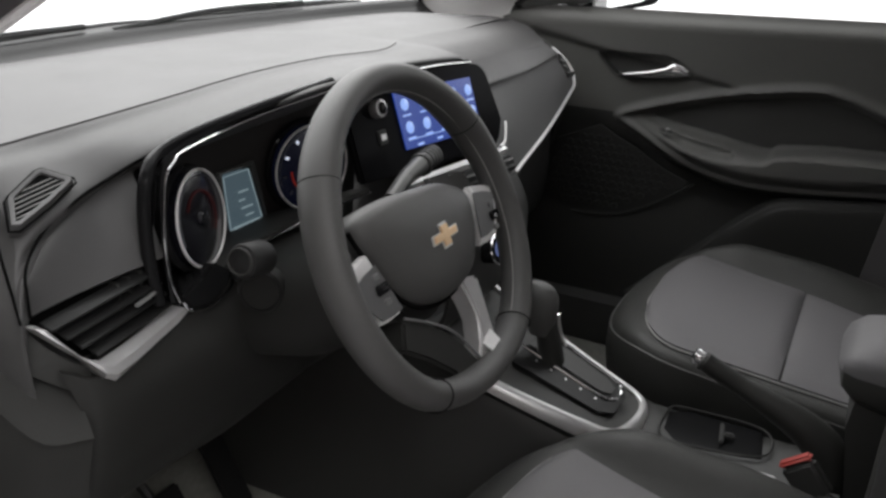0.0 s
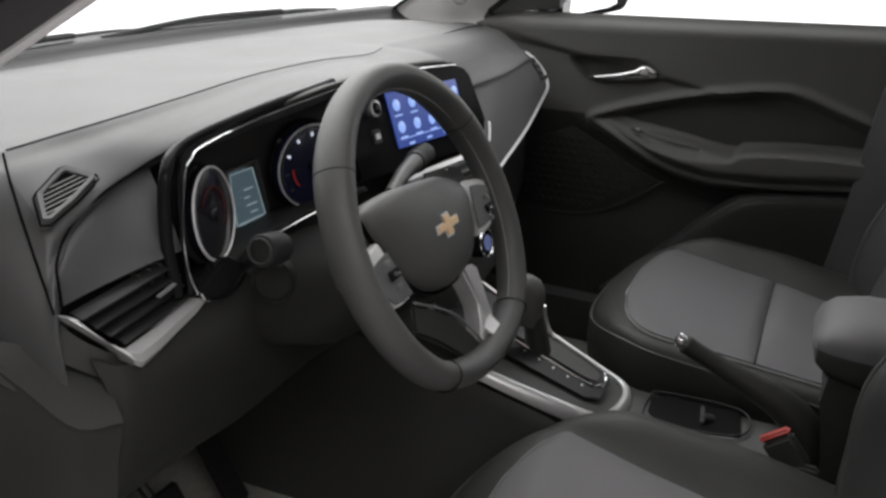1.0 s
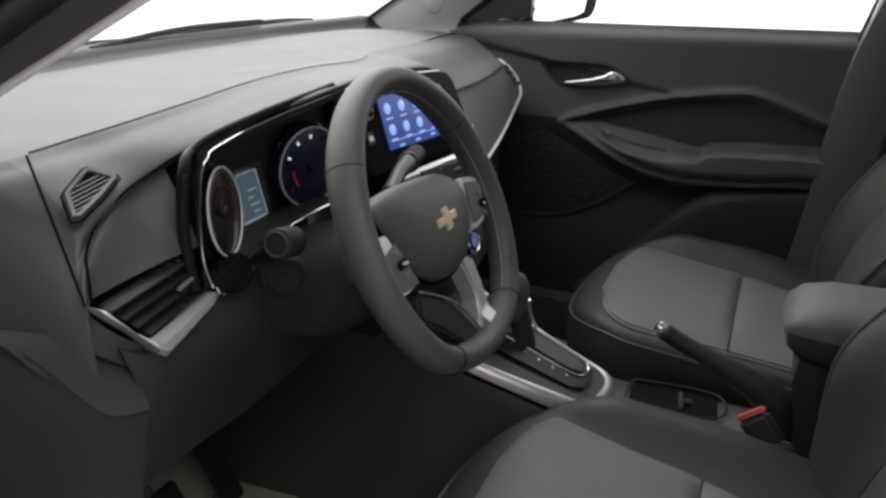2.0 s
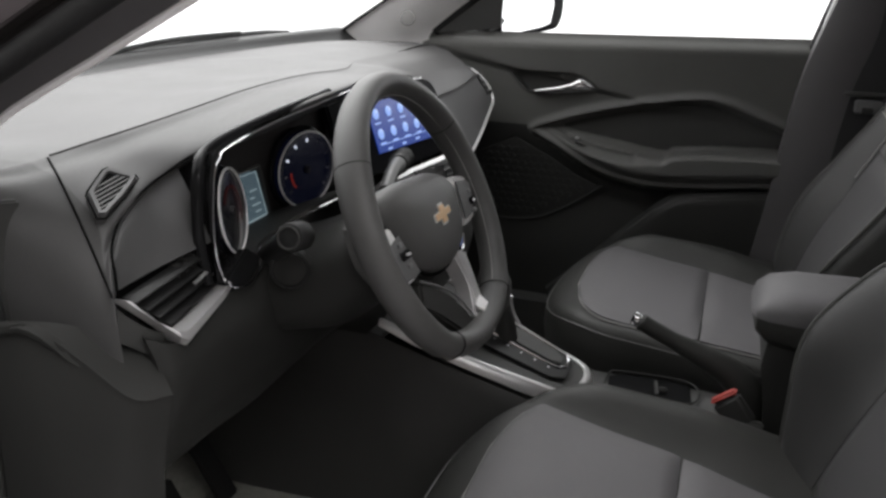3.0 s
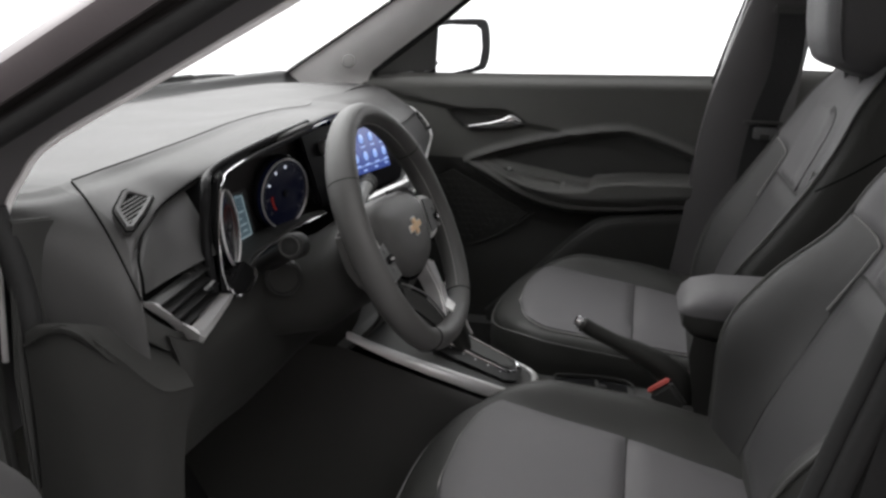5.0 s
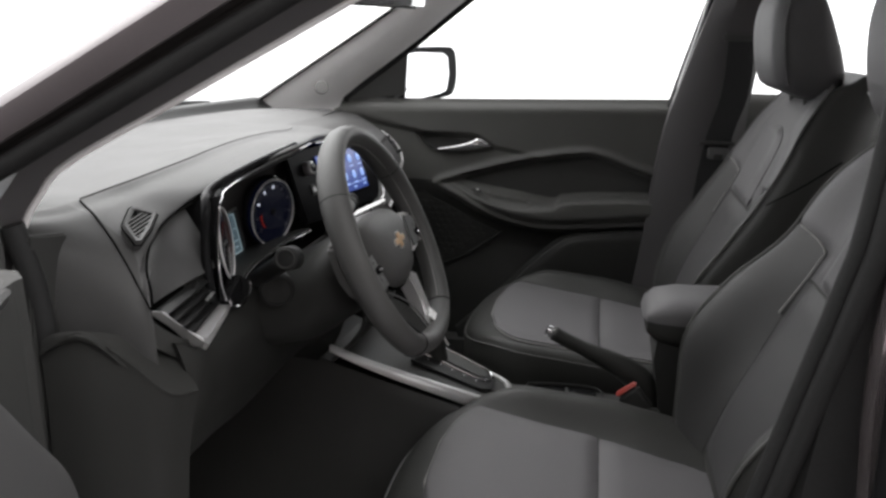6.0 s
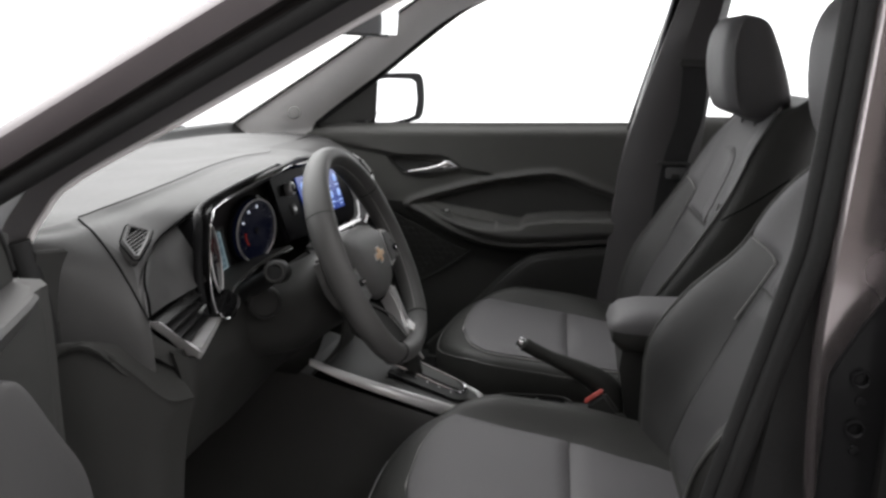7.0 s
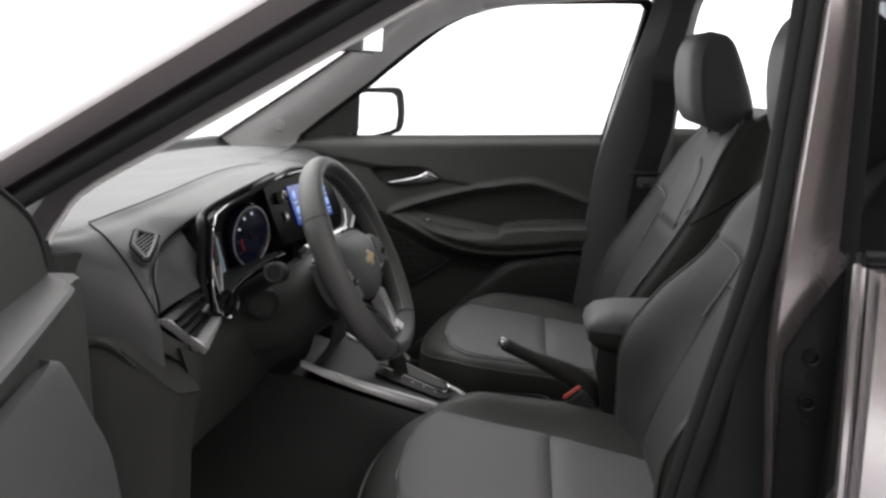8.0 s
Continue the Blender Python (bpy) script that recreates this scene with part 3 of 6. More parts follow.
LEFT = [
    [(-0.690, 0.66, 1.030), (-0.690, 0.55, 1.040), (-0.690, 0.46, 1.046), (-0.690, 0.385, 1.049), (-0.690, 0.345, 1.044), (-0.690, 0.325, 1.028), (-0.692, 0.318, 0.99), (-0.694, 0.314, 0.94), (-0.690, 0.31, 0.86), (-0.690, 0.31, 0.60), (-0.690, 0.33, 0.36)],
    [(-0.668, 0.68, 1.045), (-0.668, 0.56, 1.050), (-0.668, 0.456, 1.054), (-0.664, 0.365, 1.056), (-0.666, 0.312, 1.047), (-0.668, 0.275, 1.018), (-0.676, 0.262, 0.98), (-0.680, 0.250, 0.935), (-0.678, 0.245, 0.86), (-0.675, 0.25, 0.60), (-0.675, 0.29, 0.36)],
    [(-0.640, 0.69, 1.050), (-0.638, 0.565, 1.055), (-0.634, 0.457, 1.059), (-0.630, 0.324, 1.058), (-0.634, 0.284, 1.048), (-0.644, 0.236, 1.018), (-0.662, 0.210, 0.975), (-0.668, 0.196, 0.935), (-0.664, 0.192, 0.86), (-0.66, 0.20, 0.60), (-0.66, 0.24, 0.36)],
    [(-0.612, 0.695, 1.050), (-0.608, 0.57, 1.058), (-0.600, 0.46, 1.063), (-0.590, 0.308, 1.063), (-0.601, 0.268, 1.053), (-0.620, 0.221, 1.027), (-0.633, 0.2145, 1.007), (-0.646, 0.203, 0.985), (-0.650, 0.205, 0.90), (-0.65, 0.23, 0.60), (-0.65, 0.26, 0.36)],
]
grid = [[V(*p) for p in r] for r in LEFT]
for x, *pts in TOP:
    r = [V(x, y, z) for y, z in pts]
    e = r[-1]
    grid.append(r + [e + V(0, 0.004, -0.010), e + V(0, 0.022, -0.022), e + V(0, 0.045, -0.04), e + V(0, 0.07, -0.06), e + V(0, 0.10, -0.08)])
crease = [0.0, 0.0, 0.0, 0.0006] + [0.0028, 0.0042, 0.0046, 0.0042, 0.0032, 0.0018, 0.0006] + [0.0] * 5
grid = [[r[0], r[1] + V(0, 0, h * 0.6), r[2] - V(0, 0, h * 1.6)] + [r[3].lerp(r[2], 0.12) + V(0, 0, h * 0.5), r[3] + V(0, 0, h), r[3].lerp(r[4], 0.35) + V(0, 0, h * 0.2)] + r[4:] for r, h in zip(grid, crease)]
top_rows = surface(grid, 120, 84)
CUT = 21
part("pad_edge", tube([top_rows[i][26] + V(0, 0, 0.0002) for i in range(25, 84)], 0.0013, 6), M_DASH, dash)
part("top_pad", sheet([r[:66] for r in top_rows[CUT:]], -0.004), M_DASH, dash, "charcoal grained soft top pad", sharp=60)
part("end_cap", sheet(top_rows[:CUT + 1], -0.004), M_END, dash, "dash end cap, dash plastic darkened for shade", sharp=60)


shut = [top_rows[24][29]]
end = V(-0.655, 0.201, 0.958)
across = (end - shut[0]).cross(V(-0.55, -0.55, 0.5))
for k in range(30, 62):
    for j in range(8, 34):
        a, b = top_rows[j][k], top_rows[j + 1][k]
        da, db = (a - shut[0]).dot(across), (b - shut[0]).dot(across)
        if da * db <= 0 and da != db:
            q = a.lerp(b, da / (da - db))
            if q.z > end.z:
                shut.append(q)
            break
shut = [q + V(-0.0003, -0.0005, 0.0005) for q in shut]
part("shut_line", tube(spline(shut[::3] + shut[-1:], 40), 0.0011, 6), M_SEAM, dash)
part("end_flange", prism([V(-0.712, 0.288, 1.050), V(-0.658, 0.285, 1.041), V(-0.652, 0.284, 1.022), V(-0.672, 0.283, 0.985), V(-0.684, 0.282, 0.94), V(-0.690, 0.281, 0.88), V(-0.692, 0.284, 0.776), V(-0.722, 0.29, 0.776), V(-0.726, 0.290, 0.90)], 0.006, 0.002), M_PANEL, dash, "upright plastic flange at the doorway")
knee_bump = surface([[V(-0.716, 0.284, 0.944), V(-0.712, 0.268, 0.952), V(-0.692, 0.240, 0.948), V(-0.664, 0.215, 0.934), V(-0.630, 0.194, 0.914)],
                     [V(-0.717, 0.284, 0.934), V(-0.712, 0.244, 0.951), V(-0.695, 0.206, 0.922), V(-0.676, 0.174, 0.886), V(-0.643, 0.158, 0.876)],
                     [V(-0.718, 0.284, 0.920), V(-0.713, 0.244, 0.940), V(-0.697, 0.207, 0.908), V(-0.678, 0.174, 0.872), V(-0.645, 0.158, 0.862)],
                     [V(-0.719, 0.284, 0.80), V(-0.714, 0.242, 0.80), V(-0.700, 0.212, 0.80), V(-0.682, 0.186, 0.80), V(-0.650, 0.168, 0.79)],
                     [V(-0.726, 0.300, 0.55), V(-0.714, 0.25, 0.55), V(-0.702, 0.222, 0.55), V(-0.686, 0.20, 0.55), V(-0.655, 0.185, 0.55)],
                     [V(-0.726, 0.340, 0.36), V(-0.714, 0.29, 0.36), V(-0.702, 0.262, 0.36), V(-0.688, 0.24, 0.36), V(-0.655, 0.225, 0.36)]], 50, 18)
part("vent_apron", sheet(surface([[V(-0.654, 0.204, 0.956), V(-0.645, 0.189, 0.938), V(-0.628, 0.172, 0.922), V(-0.59, 0.172, 0.918)], [V(-0.672, 0.206, 0.934), V(-0.660, 0.190, 0.922), V(-0.633, 0.175, 0.900), V(-0.59, 0.168, 0.89)]], 8, 14), 0.004), M_KNEE, dash)
part("kick_panel", sheet(knee_bump, 0.006), M_KNEE, dash, "moulded dark kick panel")

# recessed face left of the cluster and the air vent under it
side_face = surface([[V(-0.640, 0.220, 0.994), V(-0.606, 0.230, 1.014), V(-0.555, 0.236, 1.030), V(-0.515, 0.228, 1.046)],
                     [V(-0.645, 0.205, 0.992), V(-0.612, 0.218, 1.010), V(-0.558, 0.230, 1.022), V(-0.520, 0.222, 1.040)],
                     [V(-0.648, 0.201, 0.983), V(-0.612, 0.208, 0.993), V(-0.565, 0.212, 1.000), V(-0.528, 0.200, 1.012)],
                     [V(-0.650, 0.200, 0.966), V(-0.614, 0.198, 0.969), V(-0.575, 0.192, 0.973), V(-0.530, 0.184, 0.976)]], 18, 24)
part("side_face", sheet(side_face, 0.006), M_DASH, dash, "smooth charcoal face beside the cluster")
part("side_face_line", tube(spline([V(-0.651, 0.198, 0.966), V(-0.6495, 0.1995, 0.984), V(-0.644, 0.2055, 0.998), V(-0.630, 0.2125, 1.0105), V(-0.606, 0.2205, 1.0225), V(-0.57, 0.2265, 1.0335), V(-0.54, 0.2255, 1.042), V(-0.50, 0.2105, 1.0585), V(-0.42, 0.1835, 1.0775)], 44), 0.0013, 6), M_SEAM, dash)

vent = part("air_vent", sheet(surface([[V(-0.650, 0.215, 0.962), V(-0.540, 0.205, 0.974)], [V(-0.612, 0.195, 0.916), V(-0.526, 0.200, 0.922)]], 4, 4), 0.004), M_SEAM, dash, "black slatted air vent")
for k in range(4):
    f = 0.14 + k * 0.24
    a = V(-0.648, 0.190, 0.958).lerp(V(-0.612, 0.170, 0.918), f)
    b = V(-0.540, 0.184, 0.971).lerp(V(-0.527, 0.181, 0.924), f)
    part("slat", prism([a, b, b + V(0, 0.014, 0.004), a + V(0, 0.014, 0.004)], 0.0018, 0.0006), M_SLAT, vent)
tab_a = V(-0.560, 0.178, 0.950)
part("vent_tab", rbox(0.026, 0.005, 0.0025, Matrix.Translation(tab_a) @ pose(0, 0, 0, 0, -5, 8), 0.0012), M_KEYS, vent)
for k in range(4):
    a = V(-0.575 + 0.012 * k, 0.200, 0.966 + 0.0012 * k)
    part("vane", rbox(0.0016, 0.012, 0.030, Matrix.Translation(a + V(0, -0.004, -0.014)), 0.0004), M_PANEL, vent)


def strip(path, wide, name, mat, parent, label="", out=0.004):
    """A moulded strip: path on its upper edge, wide gives the way across it."""
    wide = Vector(wide)
    rows = []
    for p in path:
        p = Vector(p)
        d = wide.cross(V(1, 0, 0))
        d = d.normalized() * out if d.length else V(0, -out, 0)
        rows.append([p, p + wide * 0.12 + d, p + wide * 0.5 + d * 1.5, p + wide * 0.88 + d, p + wide])
    return part(name, sheet(rows, 0.003), mat, parent, label)


part("vent_trim", loft([[p, p + q * 0.1 + V(0, -0.004, 0.001), p + q * 0.55 + V(0, -0.006, 0), p + q + V(0, -0.001, 0), p + q + V(0, 0.012, 0), p + V(0, 0.012, 0)] for p, q in zip(
    [V(-0.658, 0.190, 0.9625), V(-0.6565, 0.1885, 0.960), V(-0.640, 0.172, 0.938), V(-0.6285, 0.161, 0.9275), V(-0.618, 0.160, 0.922), V(-0.590, 0.166, 0.921), V(-0.535, 0.175, 0.926), V(-0.520, 0.177, 0.929)],
    [V(0.0105, -0.003, -0.005), V(0.0105, -0.003, -0.006), V(0.009, -0.003, -0.010), V(0.004, -0.002, -0.014), V(0.002, -0.001, -0.015), V(0.001, 0.001, -0.015), V(0.001, 0.002, -0.012), V(0.001, 0.002, -0.008)])], close_v=True, cap=True), M_SILVER, dash, "satin silver vent surround", sharp=30)

# small defroster vent in the top pad
vn = V(-0.13, -0.44, 0.88).normalized()
va = V(0.063, 0.012, 0.015)
va = (va - vn * va.dot(vn)).normalized()
vb = vn.cross(va).normalized()
vc = V(-0.600, 0.239, 1.0435)


def on_vent(u, v, h=0.0):
    return vc + va * u + vb * v + vn * h


hexa = [(-0.047, -0.013), (-0.026, 0.007), (-0.020, 0.009), (0.014, 0.0135), (0.020, 0.012), (0.027, -0.0105), (0.024, -0.014), (-0.008, -0.0175), (-0.042, -0.018)]
well = [(-0.0400, -0.0125), (-0.0215, 0.0035), (-0.019, 0.0045), (0.0115, 0.0085), (0.0145, 0.0075), (0.0195, -0.0090), (0.0180, -0.0105), (-0.010, -0.0130), (-0.038, -0.0140)]


def lid_ring(hs):
    return loft([[on_vent(u, v, h) for u, v in line] for line, h in hs], close_v=True)


shut = [(u * 1.06 + 0.0006, v * 1.10 + 0.0002) for u, v in hexa]
dv = part("demist_vent", lid_ring([(hexa, -0.006), (hexa, 0.0030), ([(a * 0.75 + c * 0.25, b * 0.75 + d * 0.25) for (a, b), (c, d) in zip(hexa, well)], 0.0056), ([(a * 0.12 + c * 0.88, b * 0.12 + d * 0.88) for (a, b), (c, d) in zip(hexa, well)], 0.0055), (well, 0.0050), (well, -0.006)]), M_DASH, dash, "angular demister grille", sharp=50)
part("demist_shut_line", tube([on_vent(u, v, 0.0016) for u, v in shut], 0.0009, 6, closed=True), M_SEAM, dv)
# black sheet above the pad stands in for the grille's shaded depth
part("demist_dark_floor", prism([on_vent(u * 0.999, v * 0.999, 0.0030) for u, v in well[::-1]], 0.0003), M_SEAM, dv)


def inside(u, v):
    odd = False
    for (a, b), (c, d) in zip(well, well[1:] + well[:1]):
        if (b > v) != (d > v) and u < (c - a) * (v - b) / (d - b) + a:
            odd = not odd
    return odd


for k in range(6):
    f = -0.0185 + k * 0.0043
    run = [q for q in [-0.05 + 0.001 * i for i in range(81)] if inside(q, f - q * 0.215)]
    if run:
        a, b = (run[0], f - run[0] * 0.215), (run[-1], f - run[-1] * 0.215)
        part("slat", prism([on_vent(a[0], a[1] - 0.0005, 0.0042), on_vent(b[0], b[1] - 0.0005, 0.0042), on_vent(b[0], b[1] + 0.0005, 0.0042), on_vent(a[0], a[1] + 0.0005, 0.0042)], -0.0005), M_VANE, dv)

# ---- instrument cluster ----
cluster = part("instrument_binnacle", sheet(surface([[V(-0.520, 0.228, 0.925), V(-0.40, 0.245, 0.925), V(-0.22, 0.215, 0.925)], [V(-0.515, 0.232, 1.040), V(-0.40, 0.245, 1.066), V(-0.22, 0.215, 1.080)]], 6, 10), -0.005), M_STRIP, dash, "black instrument cluster with two dials")
visor = surface([[V(-0.530, 0.176, 0.935), V(-0.531, 0.178, 1.00), V(-0.524, 0.178, 1.050), V(-0.495, 0.185, 1.064), V(-0.42, 0.180, 1.075), V(-0.31, 0.160, 1.090), V(-0.24, 0.168, 1.088), V(-0.15, 0.186, 1.078), V(-0.04, 0.19, 1.072), V(0.06, 0.190, 1.064)],
                 [V(-0.520, 0.190, 0.938), V(-0.521, 0.195, 1.00), V(-0.513, 0.200, 1.044), V(-0.490, 0.205, 1.055), V(-0.42, 0.205, 1.066), V(-0.31, 0.19, 1.078), V(-0.24, 0.19, 1.078), V(-0.15, 0.192, 1.070), V(-0.04, 0.195, 1.066), V(0.055, 0.195, 1.060)],
                 [V(-0.515, 0.228, 0.940), V(-0.515, 0.232, 1.00), V(-0.505, 0.236, 1.035), V(-0.485, 0.238, 1.045), V(-0.42, 0.24, 1.058), V(-0.31, 0.235, 1.070), V(-0.24, 0.22, 1.070), V(-0.15, 0.21, 1.066), V(-0.04, 0.205, 1.063), V(0.05, 0.20, 1.058)]], 12, 60)
part("cluster_hood", sheet(visor, 0.004), M_GLOSS, cluster, "gloss black hood round the dials")
part("hood_chrome", tube(spline([V(-0.527, 0.173, 0.934), V(-0.5335, 0.176, 0.96), V(-0.534, 0.177, 1.00), V(-0.5275, 0.1765, 1.045), V(-0.515, 0.178, 1.057), V(-0.495, 0.1825, 1.0625), V(-0.42, 0.178, 1.074), V(-0.31, 0.1585, 1.088), V(-0.24, 0.166, 1.0875), V(-0.15, 0.184, 1.078), V(-0.04, 0.1885, 1.0725), V(0.06, 0.188, 1.0645)], 70), 0.0009, 8), M_CHROME, cluster, "thin chrome edge")
part("hood_outer", tube(spline([V(-0.541, 0.184, 0.936), V(-0.544, 0.188, 0.99), V(-0.538, 0.188, 1.045), V(-0.50, 0.200, 1.062), V(-0.42, 0.184, 1.079), V(-0.31, 0.1635, 1.0935)], 40), 0.006, 10), M_GLOSS, cluster)
foot = part("hood_foot", prism([V(-0.528, 0.170, 0.940), V(-0.522, 0.168, 0.926), V(-0.497, 0.166, 0.9215), V(-0.470, 0.168, 0.930), V(-0.462, 0.172, 0.942), V(-0.480, 0.176, 0.956)], -0.05, 0.003), M_GLOSS, cluster)
part("foot_chrome", tube(spline([V(-0.527, 0.1695, 0.936), V(-0.521, 0.1675, 0.926), V(-0.497, 0.1655, 0.9215), V(-0.470, 0.1675, 0.930), V(-0.463, 0.1705, 0.940)], 24), 0.0013, 8), M_CHROME, foot)
part("cluster_lip", sheet(surface([[V(-0.470, 0.180, 0.936), V(-0.43, 0.187, 0.942), V(-0.36, 0.188, 0.946), V(-0.29, 0.186, 0.948), V(-0.22, 0.176, 0.950)], [V(-0.470, 0.235, 0.938), V(-0.43, 0.235, 0.940), V(-0.36, 0.235, 0.942), V(-0.29, 0.22, 0.943), V(-0.22, 0.20, 0.944)]], 6, 24), 0.006), M_PANEL, cluster)
part("lip_chrome", tube(spline([V(-0.466, 0.179, 0.938), V(-0.43, 0.1855, 0.9435), V(-0.36, 0.1865, 0.9475), V(-0.29, 0.1845, 0.9495), V(-0.22, 0.1745, 0.9515)], 24), 0.0011, 8), M_CHROME, cluster)


def dial(c, yaw, tilt, R, red_from, red_to, face, marks, lit):
    """A round gauge of radius R that faces the driver, turned by yaw degrees and tilted back."""
    c = Vector(c)
    n = V(math.sin(radians(yaw)), -math.cos(radians(yaw)), tilt).normalized()
    u = n.cross(V(0, 0, 1)).normalized() * -1
    w = n.cross(u).normalized()
    w = w if w.z > 0 else -w
    d = part("dial", disc(c - n * 0.001, n, R * 0.985, 0.03, 44, 0.001), face, cluster, "round dial with a chrome ring")
    # ring painted pale instead of chrome, so it reads as catching light
    part("dial_ring", ring(c, n, R, 0.0013, 52, 8), M_POD, d, "pale ring painted to read as lit chrome")
    part("dial_wall", tube([c + (u * math.cos(a) + w * math.sin(a)) * (R + 0.002) - n * 0.012 for a in [2 * math.pi * k / 44 for k in range(44)]], 0.004, 8, closed=True), M_GLOSS, d)

    def arc(a0, a1, r, wd, name, mat):
        m = 18
        pts = [radians(a0 + (a1 - a0) * k / (m - 1)) for k in range(m)]
        rows = [[c + (u * math.cos(a) + w * math.sin(a)) * rr + n * 0.0008 for a in pts] for rr in (r - wd, r + wd)]
        part(name, sheet(rows, 0.001), mat, d)

    arc(red_from, red_to, R * 0.58, 0.0009, "red_arc", M_REDGLOW if lit else M_REDDIM)
    arc(-20, 200, R * 0.9, 0.0003, "scale_line", M_DIAL_MARK)
    part("hub", disc(c + n * 0.002, n, 0.0055, 0.006, 20), M_DIAL, d)
    for k in range(marks if lit else 0):
        a = radians(218 - k * 256 / (marks - 1))
        e = u * math.cos(a) + w * math.sin(a)
        s = n.cross(e)
        q = c + n * 0.0002 + e * R * 0.78
        part("numeral_bar", prism([q - e * 0.0022 - s * 0.0014, q + e * 0.0022 - s * 0.0014, q + e * 0.0022 + s * 0.0014, q - e * 0.0022 + s * 0.0014], 0.0008), M_WHITEGLOW if lit and 1 < k < 5 else M_DIAL_MARK, d)
    return d


dial((-0.469, 0.197, 0.990), 17, 0.13, 0.0445, -40, 150, M_DIAL, 9, False)
dial((-0.286, 0.208, 0.992), -16.5, -0.02, 0.0475, 180, 225, M_BLUEGLOW, 9, True)
info = part("info_display", prism([V(-0.396, 0.232, 0.946), V(-0.344, 0.232, 0.946), V(-0.354, 0.240, 1.004), V(-0.394, 0.240, 1.004)], -0.004, 0.001), M_INFO, cluster, "small bright trip display")
part("info_frame", tube([V(-0.401, 0.2305, 0.942), V(-0.339, 0.2305, 0.942), V(-0.350, 0.2385, 1.008), V(-0.399, 0.2385, 1.008)], 0.003, 6, closed=True), M_BLACK, cluster)
for k, (wide_bar, mid) in enumerate(((0.062, -0.378), (0.018, -0.372), (0.026, -0.374), (0.014, -0.380), (0.022, -0.376))):
    zz = 0.949 + k * 0.0085
    part("text_bar", rbox(wide_bar * 0.66, 0.001, 0.0016 if k else 0.0026, Matrix.Translation((mid + 0.006, 0.2290 + (zz - 0.944) * 0.13, zz)), 0.0), M_INFO_DARK, info)
part("display_edge", tube([V(-0.395, 0.2315, 0.948), V(-0.346, 0.2315, 0.948), V(-0.355, 0.2392, 1.002), V(-0.393, 0.2392, 1.002)], 0.0008, 6, closed=True), M_INFO_DARK, info)

# ---- black glass panel with touch screen, knob and key ----
pn = V(-0.10, -0.95, 0.30).normalized()


def on_screen(x, z, h=0.0):
    """A point of the sloping glass panel, h metres in front of it."""
    c = V(-0.06, 0.170, 1.010)
    t = (pn.x * (x - c.x) + pn.z * (z - c.z)) / -pn.y
    return V(x, c.y + t, z) + pn * h


panel = part("glass_panel", prism([on_screen(x, z) for x, z in ((-0.235, 0.965), (-0.10, 0.958), (0.055, 0.952), (0.070, 0.962), (0.086, 0.985), (0.072, 1.050), (0.062, 1.062), (0.04, 1.067), (-0.10, 1.074), (-0.235, 1.080))], -0.012, 0.003), M_MATT, dash, "black glass centre panel")
scr = part("touch_screen", prism([on_screen(x, z, 0.002) for x, z in ((-0.148, 0.986), (0.022, 0.981), (0.022, 1.050), (-0.148, 1.054))], 0.0015), M_SCREEN, panel, "lit blue touch screen with icons")
for r in range(2):
    for k in range(5):
        x, z = -0.132 + k * 0.0355, 1.037 - r * 0.027 - k * 0.0006
        part("icon", disc(on_screen(x, z, 0.0048), pn, 0.0075, 0.001, 18, 0.0002), M_ICON, scr)
        part("caption_bar", rbox(0.016, 0.0006, 0.0022, Matrix.Translation(on_screen(x, z - 0.0125, 0.0042)) @ pose(0, 0, 0, -17, 0, -6), 0), M_ICON, scr)
part("status_line", rbox(0.162, 0.0006, 0.0012, Matrix.Translation(on_screen(-0.060, 0.9945, 0.004)) @ pose(0, 0, 0, -17, 1.2, -6), 0), M_ICON, scr)
for k in range(4):
    part("status_bar", rbox(0.012, 0.0006, 0.003, Matrix.Translation(on_screen(-0.118 + 0.042 * k, 0.988, 0.0042)) @ pose(0, 0, 0, -17, 0, -6), 0), M_ICON, scr)
kc = on_screen(-0.184, 1.040)
knob = part("volume_knob", disc(kc + pn * 0.012, pn, 0.0105, 0.014, 26, 0.002), M_SILVER, panel, "silver rotary knob")
part("knob_face", disc(kc + pn * 0.0135, pn, 0.0075, 0.003, 22), M_GLOSS, knob)
key = part("panel_key", rbox(0.017, 0.004, 0.017, Matrix.Translation(on_screen(-0.184, 1.008, 0.001)) @ pose(0, 0, 0, -17, 0, -6), 0.001), M_PANEL, panel)
part("key_mark", rbox(0.009, 0.001, 0.007, Matrix.Translation(on_screen(-0.184, 1.008, 0.0036)) @ pose(0, 0, 0, -17, 0, -6), 0), M_SILVER, key)
part("panel_corner", tube(spline([on_screen(0.088, 0.980, 0.003), on_screen(0.084, 0.972, 0.004), on_screen(0.074, 0.955, 0.004), on_screen(0.06, 0.950, 0.003)], 14), 0.002, 8), M_SILVER, panel, "satin silver corner")

